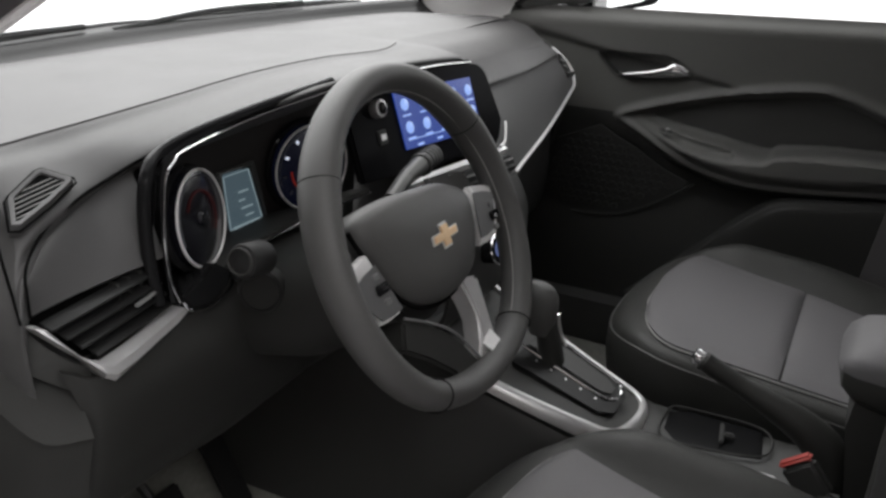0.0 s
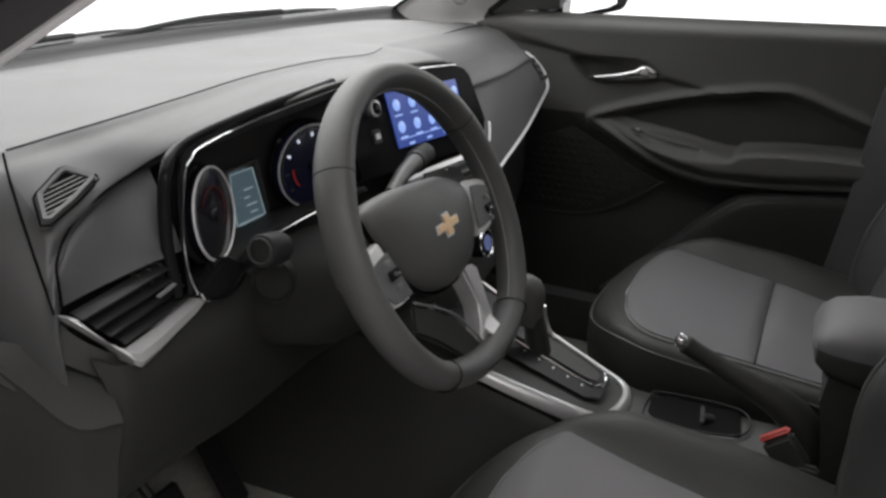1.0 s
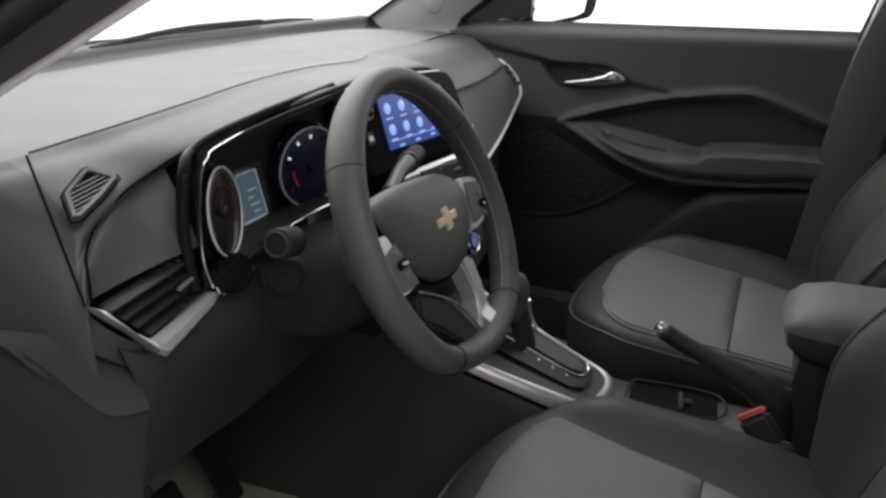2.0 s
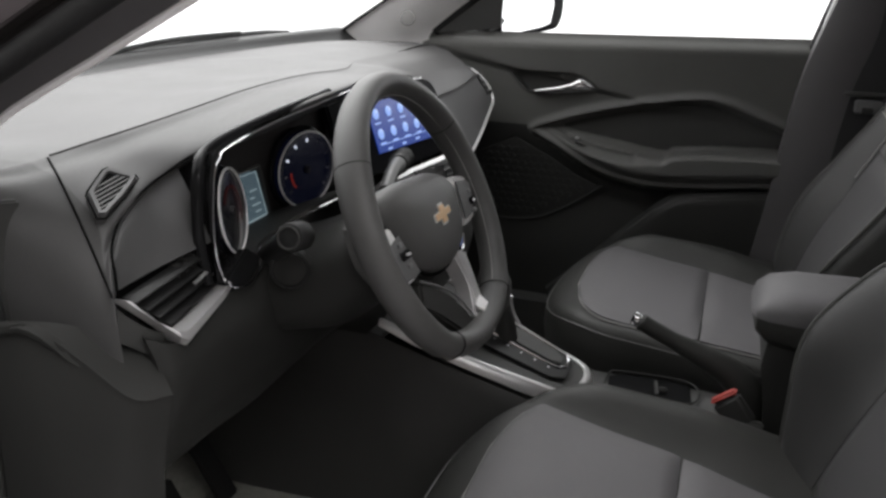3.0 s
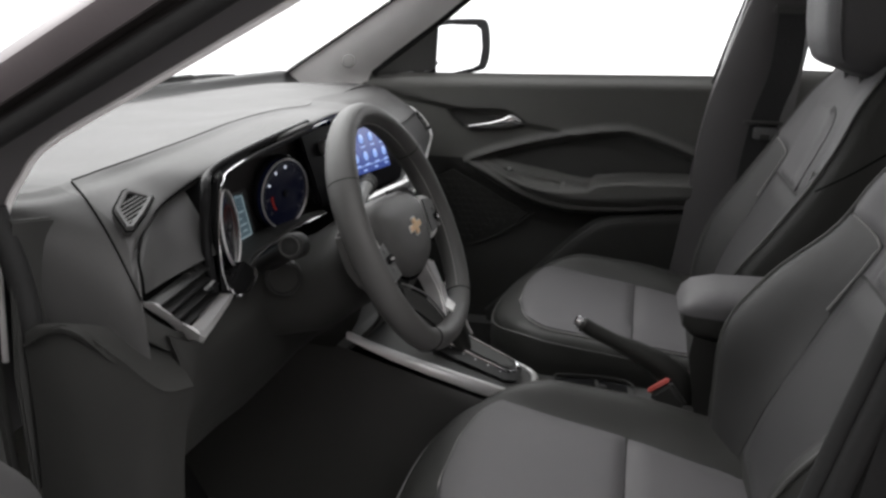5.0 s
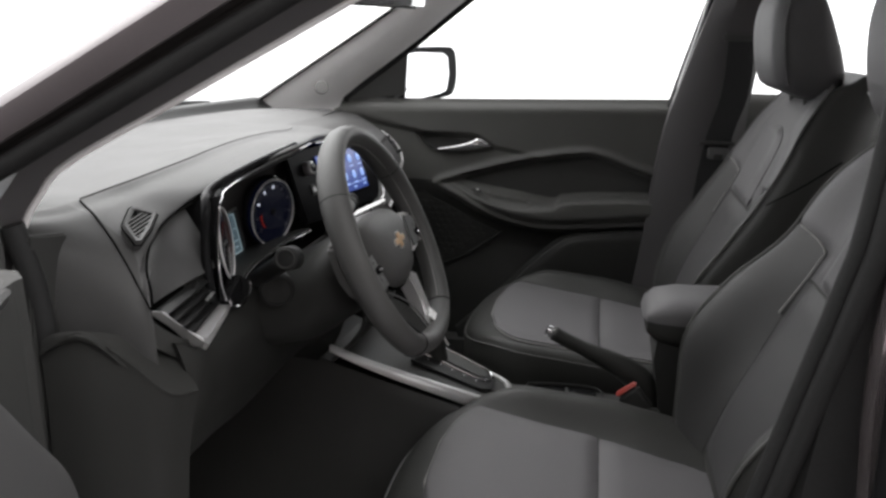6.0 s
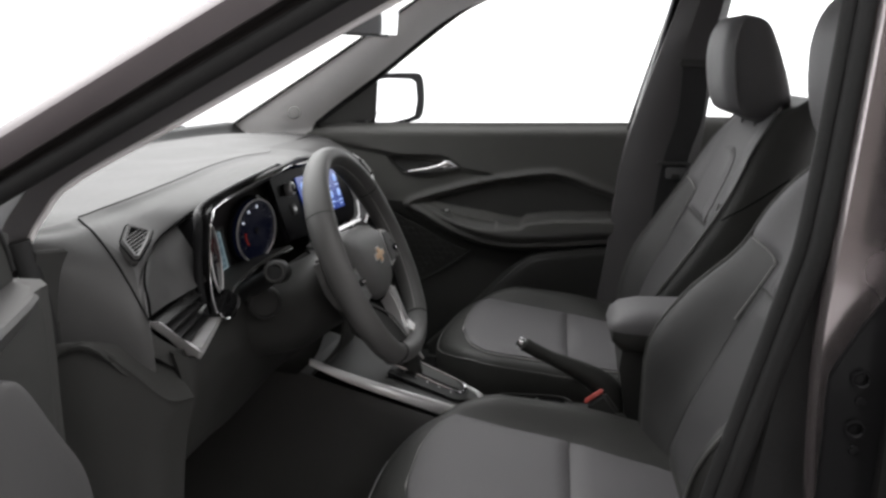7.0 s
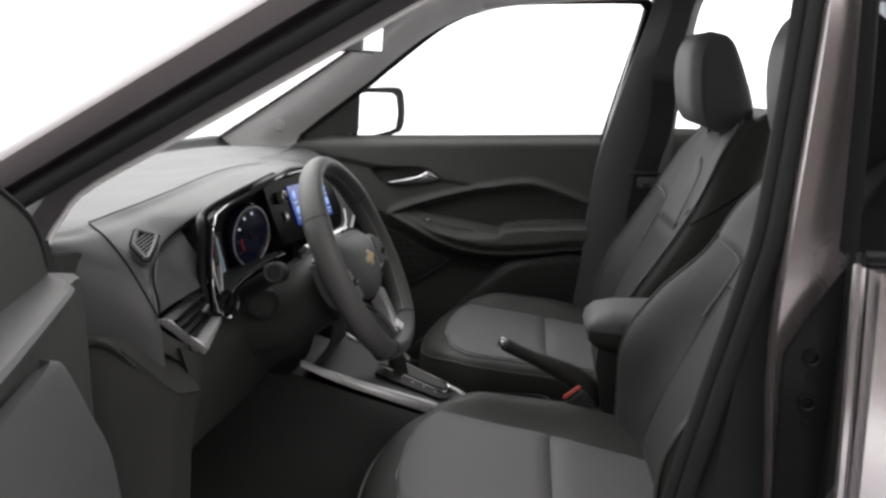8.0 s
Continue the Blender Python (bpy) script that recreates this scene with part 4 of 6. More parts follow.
# centre stack: silver bar, vents, climate controls
part("silver_bar", loft([[V(x, y, z), V(x, y - 0.006, z - 0.004), V(x, y - 0.004, z - 0.012), V(x, y + 0.012, z - 0.012)] for x, y, z in ((-0.20, 0.146, 0.962), (-0.10, 0.142, 0.958), (0.03, 0.138, 0.951), (0.075, 0.137, 0.950))], close_v=True, cap=True), M_SILVER, dash, "satin silver bar under the screen")
stack = surface([[V(-0.205, 0.155, 0.948), V(-0.10, 0.150, 0.944), V(0.02, 0.146, 0.938), V(0.095, 0.150, 0.938)],
                 [V(-0.17, 0.130, 0.90), V(-0.10, 0.118, 0.90), V(0.02, 0.116, 0.895), V(0.11, 0.125, 0.895)],
                 [V(-0.14, 0.115, 0.84), V(-0.09, 0.098, 0.84), V(0.02, 0.097, 0.84), V(0.12, 0.11, 0.84)],
                 [V(-0.125, 0.12, 0.76), V(-0.09, 0.11, 0.76), V(0.02, 0.11, 0.76), V(0.115, 0.12, 0.76)],
                 [V(-0.13, 0.17, 0.70), V(-0.09, 0.17, 0.70), V(0.02, 0.17, 0.70), V(0.11, 0.17, 0.70)]], 28, 20)
part("stack_panel", sheet(stack, 0.006), M_BLACK, dash, "black centre stack")
cv = part("centre_vent", prism([V(-0.19, 0.140, 0.945), V(0.085, 0.132, 0.934), V(0.090, 0.124, 0.912), V(-0.18, 0.131, 0.912)], -0.004, 0.002), M_RUBBER, dash)
for k in range(3):
    part("slat", rbox(0.265, 0.010, 0.002, Matrix.Translation((-0.05, 0.131 - 0.003 * k, 0.936 - 0.009 * k)) @ pose(0, 0, 0, 12, 2.2, -1.7), 0.0006), M_PANEL, cv)
for x in (-0.055,):
    ck = part("climate_knob", disc((x, 0.080, 0.846), (0, -0.97, 0.22), 0.020, 0.026, 30, 0.003), M_GLOSS, dash, "climate knob with lit chrome ring")
    part("knob_ring", ring((x, 0.081, 0.846), (0, -0.97, 0.22), 0.0195, 0.002, 34, 8), M_CHROME, ck)
    part("knob_light", disc((x, 0.0785, 0.8463), (0, -0.97, 0.22), 0.011, 0.002, 24), M_KNOB, ck)

# passenger side: sloping face, silver line, end vent, glove box
face = surface([[V(0.088, 0.205, 1.060), V(0.15, 0.250, 1.042), V(0.40, 0.270, 1.032), V(0.60, 0.290, 1.022), V(0.652, 0.296, 1.010)],
                [V(0.09, 0.188, 1.03), V(0.16, 0.222, 1.012), V(0.40, 0.240, 1.004), V(0.60, 0.266, 1.003), V(0.652, 0.276, 0.997)],
                [V(0.10, 0.180, 1.00), V(0.18, 0.222, 0.996), V(0.40, 0.238, 0.994), V(0.60, 0.262, 0.992), V(0.655, 0.270, 0.986)],
                [V(0.10, 0.160, 0.94), V(0.18, 0.188, 0.935), V(0.40, 0.215, 0.943), V(0.60, 0.240, 0.962), V(0.658, 0.25, 0.965)],
                [V(0.10, 0.145, 0.872), V(0.18, 0.165, 0.878), V(0.40, 0.195, 0.902), V(0.60, 0.228, 0.932), V(0.648, 0.236, 0.944)]], 22, 44)
part("passenger_face", sheet(face, 0.006), M_DASH, dash, "broad sloping charcoal dash face")
part("silver_line", tube(spline([V(0.10, 0.142, 0.868), V(0.18, 0.162, 0.875), V(0.40, 0.192, 0.899), V(0.60, 0.225, 0.929), V(0.644, 0.233, 0.941), V(0.658, 0.246, 0.966), V(0.655, 0.266, 0.990), V(0.651, 0.290, 1.008)], 60), 0.0035, 10), M_SILVER, dash, "thin silver trim line")
pv = part("end_vent", prism([V(0.616, 0.236, 0.957), V(0.646, 0.240, 0.962), V(0.651, 0.256, 0.985), V(0.644, 0.270, 1.002), V(0.622, 0.262, 0.990)], -0.006, 0.002), M_RUBBER, dash, "black corner air vent")
for k in range(3):
    part("slat", rbox(0.020, 0.010, 0.002, Matrix.Translation((0.633, 0.244 + 0.007 * k, 0.966 + 0.011 * k)) @ pose(0, 0, 0, 30, 0, 0), 0.0005), M_BLACK, pv)
part("end_block", sheet(surface([[V(0.652, 0.292, 1.012), V(0.69, 0.335, 1.024)], [V(0.662, 0.252, 0.966), V(0.69, 0.30, 0.966)], [V(0.652, 0.24, 0.938), V(0.69, 0.29, 0.90)], [V(0.66, 0.30, 0.70), V(0.69, 0.32, 0.70)]], 16, 6), 0.006), M_PANEL, dash)
glove = surface([[V(0.10, 0.150, 0.866), V(0.40, 0.198, 0.896), V(0.655, 0.242, 0.938)],
                 [V(0.10, 0.200, 0.856), V(0.40, 0.245, 0.870), V(0.66, 0.29, 0.890)],
                 [V(0.11, 0.220, 0.80), V(0.40, 0.245, 0.80), V(0.665, 0.28, 0.80)],
                 [V(0.11, 0.260, 0.66), V(0.40, 0.280, 0.66), V(0.665, 0.30, 0.66)],
                 [V(0.11, 0.40, 0.60), V(0.40, 0.40, 0.60), V(0.665, 0.40, 0.60)]], 26, 16)
part("glove_box", sheet(glove, 0.006), M_PANEL, dash, "dark glove box lid")

# lower panel on the driver's side
lower = surface([[V(-0.650, 0.175, 0.925), V(-0.62, 0.162, 0.912), V(-0.54, 0.172, 0.918), V(-0.49, 0.172, 0.925), V(-0.44, 0.165, 0.945)],
                 [V(-0.640, 0.170, 0.88), V(-0.62, 0.160, 0.88), V(-0.54, 0.160, 0.88), V(-0.48, 0.155, 0.88), V(-0.40, 0.150, 0.90)],
                 [V(-0.640, 0.180, 0.82), V(-0.62, 0.172, 0.82), V(-0.54, 0.172, 0.82), V(-0.46, 0.165, 0.82), V(-0.38, 0.155, 0.82)],
                 [V(-0.640, 0.200, 0.765), V(-0.62, 0.198, 0.765), V(-0.54, 0.198, 0.763), V(-0.46, 0.195, 0.760), V(-0.36, 0.185, 0.775)],
                 [V(-0.640, 0.30, 0.74), V(-0.62, 0.30, 0.74), V(-0.54, 0.30, 0.74), V(-0.46, 0.30, 0.74), V(-0.36, 0.28, 0.75)]], 30, 26)
part("lower_panel", sheet(lower, 0.006), M_KNEE, dash, "dark lower dash panel over the pedals")
part("lower_panel_right", sheet(surface([[V(-0.36, 0.170, 0.93), V(-0.20, 0.155, 0.940), V(-0.13, 0.15, 0.93)], [V(-0.37, 0.165, 0.84), V(-0.22, 0.15, 0.84), V(-0.135, 0.14, 0.84)], [V(-0.36, 0.185, 0.775), V(-0.22, 0.175, 0.77), V(-0.13, 0.16, 0.75)], [V(-0.36, 0.28, 0.75), V(-0.22, 0.28, 0.74), V(-0.13, 0.2, 0.70)]], 20, 14), 0.006), M_KNEE, dash)
part("panel_edge", tube(spline([V(-0.455, 0.206, 0.752), V(-0.425, 0.199, 0.762), V(-0.386, 0.188, 0.775)], 10), 0.0017, 8), M_SILVER, dash, "pale lower edge of the panel")


# ---- steering wheel and column ----
WC = V(-0.370, 0.012, 0.980)
RAKE = radians(25)
WU, WW, WN = V(1, 0, 0), V(0, math.sin(RAKE), math.cos(RAKE)), V(0, -math.cos(RAKE), math.sin(RAKE))


def on_wheel(u, w, n=0.0):
    return WC + WU * u + WW * w + WN * n


wheel = thing("steering_wheel", WC, "black leather three-spoke steering wheel with silver inlays", "steering wheel")


def rim_path(n, grow=0.0, lift=0.0):
    out = []
    for k in range(n):
        a = 2 * math.pi * k / n
        u, w = (0.1495 + grow) * math.cos(a), (0.1495 + grow) * math.sin(a)
        if w < -0.116:
            w = -0.116 + (w + 0.116) * 0.72
        out.append(on_wheel(u, w, lift))
    return out


rim_pts = rim_path(96)
rad = []
for k in range(96):
    a = math.degrees(2 * math.pi * k / 96)
    grip = math.exp(-((a - 35) / 18) ** 2) + math.exp(-((a - 145) / 18) ** 2)
    rad.append(0.0136 + 0.0014 * grip)
rim = part("rim", tube(rim_pts, rad, 18, closed=True, flat=1.28, up=WN), M_RIM, wheel, "black leather rim")
for a in (33, 147, 238, 302):
    c = rim_pts[round(a / 360 * 96) % 96]
    t = (rim_pts[(round(a / 360 * 96) + 1) % 96] - c).normalized()
    side = t.cross(WN).normalized()
    part("rim_seam", tube([c + side * (0.0147 * math.cos(b)) + WN * (0.0187 * math.sin(b)) for b in [2 * math.pi * q / 28 for q in range(28)]], 0.0006, 6, closed=True), M_SEAM, rim)
part("inner_stitch", tube(rim_path(96, -0.0138, 0.004), 0.0007, 5, closed=True), M_STITCH, rim, "fine grey stitching")

HUB = [(0, 0.050), (0.044, 0.045), (0.074, 0.034), (0.090, 0.020), (0.088, 0.000), (0.076, -0.024), (0.050, -0.048), (0, -0.058), (-0.050, -0.048), (-0.078, -0.022), (-0.094, 0.010), (-0.104, 0.040), (-0.086, 0.052), (-0.046, 0.054)]
hub_rows = []
for s, n in ((0.90, -0.040), (0.95, -0.024), (0.98, -0.013), (0.97, -0.006), (0.92, 0.0005), (0.80, 0.0065), (0.55, 0.0105), (0.28, 0.0118), (0.04, 0.012)):
    hub_rows.append([on_wheel(p.x * s, p.y * s - 0.003, n) for p in spline([V(u, w, 0) for u, w in HUB], 56, closed=True)])
hub = part("airbag_cover", loft(hub_rows, close_v=True, cap=True), M_RIM, wheel, "domed black airbag cover")
BADGE = [(-0.021, -0.0035), (-0.0065, -0.0035), (-0.0065, -0.0095), (0.0065, -0.0095), (0.0065, -0.0035), (0.021, -0.0035), (0.0225, 0.0035), (0.008, 0.0035), (0.008, 0.0095), (-0.005, 0.0095), (-0.005, 0.0035), (-0.0195, 0.0035)]
part("badge", prism([on_wheel(u, w - 0.003, 0.0115) for u, w in BADGE], 0.003, 0.0008), M_GOLD, wheel, "gold bow-shaped badge with silver edge")
part("badge_edge", prism([on_wheel(u * 1.12, w * 1.22 - 0.003, 0.0108) for u, w in BADGE], 0.0025, 0.0006), M_SILVER, wheel)


def plate(outline, n0, thick, name, mat, parent, label="", bevel=0.002):
    return part(name, prism([on_wheel(u, w, n0) for u, w in outline], thick, bevel), mat, parent, label)


groove = [on_wheel(p.x * 0.995, p.y * 0.995 - 0.003, -0.009) for p in spline([V(u, w, 0) for u, w in HUB[3:12]], 40)]
part("cover_groove", tube(groove, 0.0024, 6), M_SEAM, wheel)
for s in (-1, 1):
    arm = [(s * 0.060, 0.046), (s * 0.105, 0.042), (s * 0.132, 0.036), (s * 0.139, 0.010), (s * 0.140, -0.008), (s * 0.128, -0.030), (s * 0.112, -0.042), (s * 0.085, -0.046), (s * 0.055, -0.044)]
    spoke = plate(arm if s > 0 else arm[::-1], -0.020, 0.014, "spoke", M_RIM, wheel, bevel=0.004)
    outer = [(0.096, 0.013), (0.120, 0.009), (0.139, 0.003), (0.142, -0.003), (0.128, -0.026), (0.117, -0.039), (0.098, -0.041), (0.079, -0.040)]
    if s > 0:
        outer = [(u - 0.002, w + 0.006) for u, w in outer]
    up = 0.006
    order = 1 if s > 0 else -1
    outer = [(u * 1.03, w * 1.10 + 0.001) for u, w in outer]
    mu, mw = sum(u for u, w in outer) / 8, sum(w for u, w in outer) / 8
    slip = -0.016 if s > 0 else 0.0005
    inner = [(mu + (u - mu) * 0.80 + slip, mw + (w - mw) * 0.76 + 0.002 * s) for u, w in outer]
    p = plate([(s * u, w) for u, w in outer][::order], -0.008 + up, 0.009, "button_pod", M_POD, wheel, "silver control pod with dark keys", 0.0015)
    plate([(s * u, w) for u, w in inner][::order], up + 0.0005, 0.0016, "pod_face", M_FACE, p, "grey control face", 0.0005)
    part("rocker", rbox(0.017, 0.009, 0.004, Matrix.Translation(on_wheel(s * 0.108, -0.014, up + 0.002)) @ pose(0, 0, 0, 65, 0, 0), 0.0014), M_GLOSS, p)
    part("rocker_mark", rbox(0.009, 0.0028, 0.001, Matrix.Translation(on_wheel(s * 0.108, -0.0140, up + 0.0043)) @ pose(0, 0, 0, 65, 0, s * 20), 0), M_CHROME, p)
    part("key", rbox(0.010, 0.0055, 0.003, Matrix.Translation(on_wheel(s * 0.106, -0.026, up + 0.0008)) @ pose(0, 0, 0, 65, 0, 0), 0.001), M_KEYS, p)
    part("key", rbox(0.010, 0.0055, 0.003, Matrix.Translation(on_wheel(s * 0.110, -0.003, up + 0.0008)) @ pose(0, 0, 0, 65, 0, 0), 0.001), M_KEYS, p)
    part("pod_split", tube([on_wheel(s * 0.1365, 0.006, 0.002), on_wheel(s * 0.149, 0.012, -0.004)], 0.0008, 6), M_SEAM, p)
LEG_L = [(-0.085, -0.050), (-0.052, -0.068), (-0.026, -0.086), (-0.008, -0.108), (0.008, -0.134), (0.010, -0.152), (-0.020, -0.152), (-0.040, -0.122), (-0.068, -0.096), (-0.098, -0.074)]
leg = plate(LEG_L[::-1], -0.040, 0.038, "lower_spoke", M_KNEE, wheel, bevel=0.003)
part("spoke_edge", tube(spline([on_wheel(u + 0.001, w + 0.001, -0.001) for u, w in LEG_L[:5]], 20), 0.0013, 8), M_KEYS, leg, "thin grey spoke edge")
LEG_R = [(0.018, -0.050), (0.050, -0.058), (0.048, -0.085), (0.044, -0.120), (0.040, -0.150), (0.020, -0.152), (0.006, -0.134), (0.004, -0.126), (0.018, -0.112), (0.026, -0.094), (0.024, -0.076)]
leg = plate(LEG_R[::-1], -0.022, 0.022, "lower_spoke", M_SILVER, wheel, "satin silver lower spoke", bevel=0.003)
# foot paler than its spoke: the lit facet is put into the colour
part("spoke_foot", prism([on_wheel(u, w, n) for u, w, n in ((0.014, -0.116, 0.0015), (0.036, -0.110, 0.0015), (0.041, -0.130, 0.0085), (0.021, -0.132, 0.0085))], 0.002, 0.0005), M_POD, leg, "spoke foot painted paler as a lit facet")

def spline4(rows, n):
    """Smooth rows of four numbers."""
    a = spline([V(*r[:3]) for r in rows], n)
    b = spline([V(r[3], 0, 0) for r in rows], n)
    return [(p.x, p.y, p.z, q.x) for p, q in zip(a, b)]


column = thing("steering_column", (-0.36, 0.12, 0.92), "black plastic steering column shroud with two stalks", "steering column")
shroud_rows = []
for y, zc, hx, hz in spline4(((0.050, 0.938, 0.062, 0.040), (0.056, 0.936, 0.078, 0.047), (0.075, 0.930, 0.093, 0.053), (0.11, 0.908, 0.100, 0.056), (0.15, 0.894, 0.102, 0.052), (0.20, 0.880, 0.102, 0.050)), 16):
    shroud_rows.append([V(-0.368 + hx * math.copysign(abs(math.cos(a)) ** 0.75, math.cos(a)), y + 0.25 * hz * math.sin(a), zc + hz * math.copysign(abs(math.sin(a)) ** 0.8, math.sin(a))) for a in [2 * math.pi * k / 40 for k in range(40)]])
part("shroud", loft(shroud_rows, close_v=True, cap=True), M_KNEE, column)
part("hub_back", loft([[on_wheel(r * math.cos(a), 0.8 * r * math.sin(a) - 0.022, n) for a in [2 * math.pi * k / 32 for k in range(32)]] for r, n in ((0.060, -0.030), (0.068, -0.036), (0.068, -0.050), (0.060, -0.062))], close_v=True, cap=True), M_KNEE, column)
stalk = part("stalk", tube([V(-0.462, 0.160, 0.944), V(-0.478, 0.138, 0.960), V(-0.494, 0.115, 0.976), V(-0.508, 0.097, 0.988)], [0.0115, 0.0115, 0.0115, 0.012], 16), M_SLAT, column, "light stalk with round end")
part("stalk_tip", rod((-0.506, 0.0965, 0.987), (-0.536, 0.094, 0.9935), 0.0145, n=26, bevel=0.003), M_RUBBER, stalk)
part("stalk_tip_ring", ring((-0.5375, 0.094, 0.994), (-1, -0.08, 0.2), 0.0108, 0.0012, 28, 6), M_PANEL, stalk)
stalk2 = part("stalk", tube([V(-0.32, 0.088, 0.985), V(-0.26, 0.104, 0.992), V(-0.205, 0.118, 0.990)], [0.008, 0.009, 0.011], 16), M_BLACK, column, "wiper stalk with ribbed end")
part("stalk_tip", rod((-0.208, 0.117, 0.990), (-0.150, 0.132, 0.9865), 0.0135, n=24, bevel=0.003), M_PANEL, stalk2)
for k in range(4):
    part("rib", ring((-0.195 + 0.011 * k, 0.1205 + 0.0028 * k, 0.9892 - 0.0007 * k), (1, 0.26, -0.06), 0.0137, 0.0008, 24, 6), M_RUBBER, stalk2)
lock = part("lock_barrel", disc((-0.473, 0.131, 0.934), (-0.93, -0.36, 0.05), 0.022, 0.016, 30, 0.002), M_KNEE, column, "round key lock in the shroud")
part("lock_ring", ring((-0.4735, 0.1305, 0.934), (-0.93, -0.36, 0.05), 0.0185, 0.0016, 30, 6), M_SLAT, lock)

# ---- pedals ----
for nm, x, w, h in (("brake_pedal", -0.34, 0.075, 0.05), ("accelerator_pedal", -0.22, 0.045, 0.14)):
    pd = thing(nm, (x, 0.46, 0.45), "black rubber " + nm.replace("_", " ") + " above the carpet", "pedal")
    part("pad", rbox(w, 0.012, h, Matrix.Translation((x, 0.44, 0.47)) @ pose(0, 0, 0, -30, 0, 0), 0.004), M_RUBBER, pd)
    part("lever", tube(spline([V(x, 0.45, 0.47), V(x, 0.52, 0.55), V(x, 0.56, 0.70), V(x, 0.58, 0.82)], 12), 0.008, 8), M_BLACK, pd)

# ---- centre console ----
console = thing("centre_console", (0.0, -0.1, 0.36), "black centre console with silver-framed gear selector", "console")
RAIL = [V(-0.137, 0.175, 0.731), V(-0.126, 0.11, 0.704), V(-0.108, 0.02, 0.672), V(-0.082, -0.055, 0.642), V(-0.050, -0.098, 0.618), V(-0.005, -0.112, 0.608), V(0.050, -0.114, 0.604), V(0.084, -0.098, 0.604), V(0.098, -0.05, 0.618), V(0.100, 0.02, 0.650), V(0.102, 0.09, 0.684), V(0.106, 0.16, 0.718)]
rail = spline(RAIL, 72)
rows = []
for k, p in enumerate(rail):
    t = (rail[min(k + 1, 71)] - rail[max(k - 1, 0)]).normalized()
    o = t.cross(V(0, 0, 1)).normalized()
    o = -o if o.dot(p - V(0, 0.05, p.z)) < 0 else o
    g = 0.30 + 0.70 * min(1.0, k / 26) if k < 36 else 0.45
    rows.append([p - o * 0.006 - V(0, 0, 0.004), p - o * 0.005 + V(0, 0, 0.002), p + V(0, 0, 0.0035), p + o * 0.005 + V(0, 0, 0.000), p + o * 0.010 * (0.6 + 0.4 * g) - V(0, 0, 0.010 * g), p + o * 0.012 * (0.6 + 0.4 * g) - V(0, 0, 0.022 * g), p + o * 0.004 - V(0, 0, 0.028 * g)])
part("selector_frame", sheet(rows, -0.003), M_SILVER, console, "satin silver selector surround", sharp=60)
gate_rows = [[rail[k].lerp(rail[71 - k], f) - V(0, 0, 0.003) for f in [j / 10 for j in range(11)]] for k in range(0, 36)]
part("selector_plate", loft(gate_rows), M_BLACK, console)


def on_gate(x, y, h=0.0):
    """A point of the sloping selector plate."""
    return V(x, y, 0.6085 + (y + 0.112) * 0.428 + h)


gate = part("selector_gate", prism([on_gate(x, y, 0.001) for x, y in ((-0.055, 0.055), (-0.035, -0.070), (-0.015, -0.088), (0.040, -0.090), (0.062, -0.072), (0.068, 0.050))], 0.004, 0.002), M_SLAT, console, "black sloping selector gate")
LOOP = ((-0.006, 0.055), (0.000, -0.058), (0.010, -0.078), (0.028, -0.084), (0.046, -0.080), (0.056, -0.064), (0.060, 0.052))
part("gate_chrome", tube(spline([on_gate(x, y, 0.006) for x, y in LOOP], 40), 0.0026, 8), M_CHROME, gate, "chrome loop round the slide cover")
part("gate_insert", prism([on_gate(x, y, 0.006) for x, y in ((0.002, 0.050), (0.008, -0.060), (0.018, -0.074), (0.038, -0.074), (0.048, -0.060), (0.053, 0.046))], 0.002, 0.001), M_BLACK, gate, "dark slide cover")
for k in range(5):
    part("position_mark", rbox(0.004, 0.003, 0.0006, Matrix.Translation(on_gate(-0.017 + 0.0018 * k, 0.028 - 0.022 * k, 0.0054)) @ pose(0, 0, 0, 23, 0, 0), 0), M_SILVER, gate)
lever = part("selector_lever", tube(spline([on_gate(0.010, 0.015, 0.0), V(0.008, 0.022, 0.700), V(0.004, 0.030, 0.735)], 10), [0.019 - 0.0005 * k for k in range(10)], 16), M_LEATHER, console, "leather gear lever with collar")
part("lever_knob", loft([[V(0.003 + 0.88 * rx * math.cos(a), 0.032 + dy + 0.88 * ry * math.sin(a), z - 0.006) for a in [2 * math.pi * k / 24 for k in range(24)]] for z, rx, ry, dy in ((0.715, 0.0185, 0.0195, 0), (0.735, 0.0205, 0.025, 0.002), (0.755, 0.0215, 0.030, 0.004), (0.772, 0.020, 0.031, 0.006), (0.784, 0.016, 0.026, 0.008), (0.790, 0.008, 0.014, 0.009))], close_v=True, cap=True), M_RIM, lever, "black leather lever knob")
part("lever_trim", tube(spline([V(0.013, 0.012, 0.738), V(0.016, 0.011, 0.722), V(0.018, 0.006, 0.704), V(0.016, -0.003, 0.690)], 14), 0.0026, 8), M_SILVER, lever)

body_rows = []
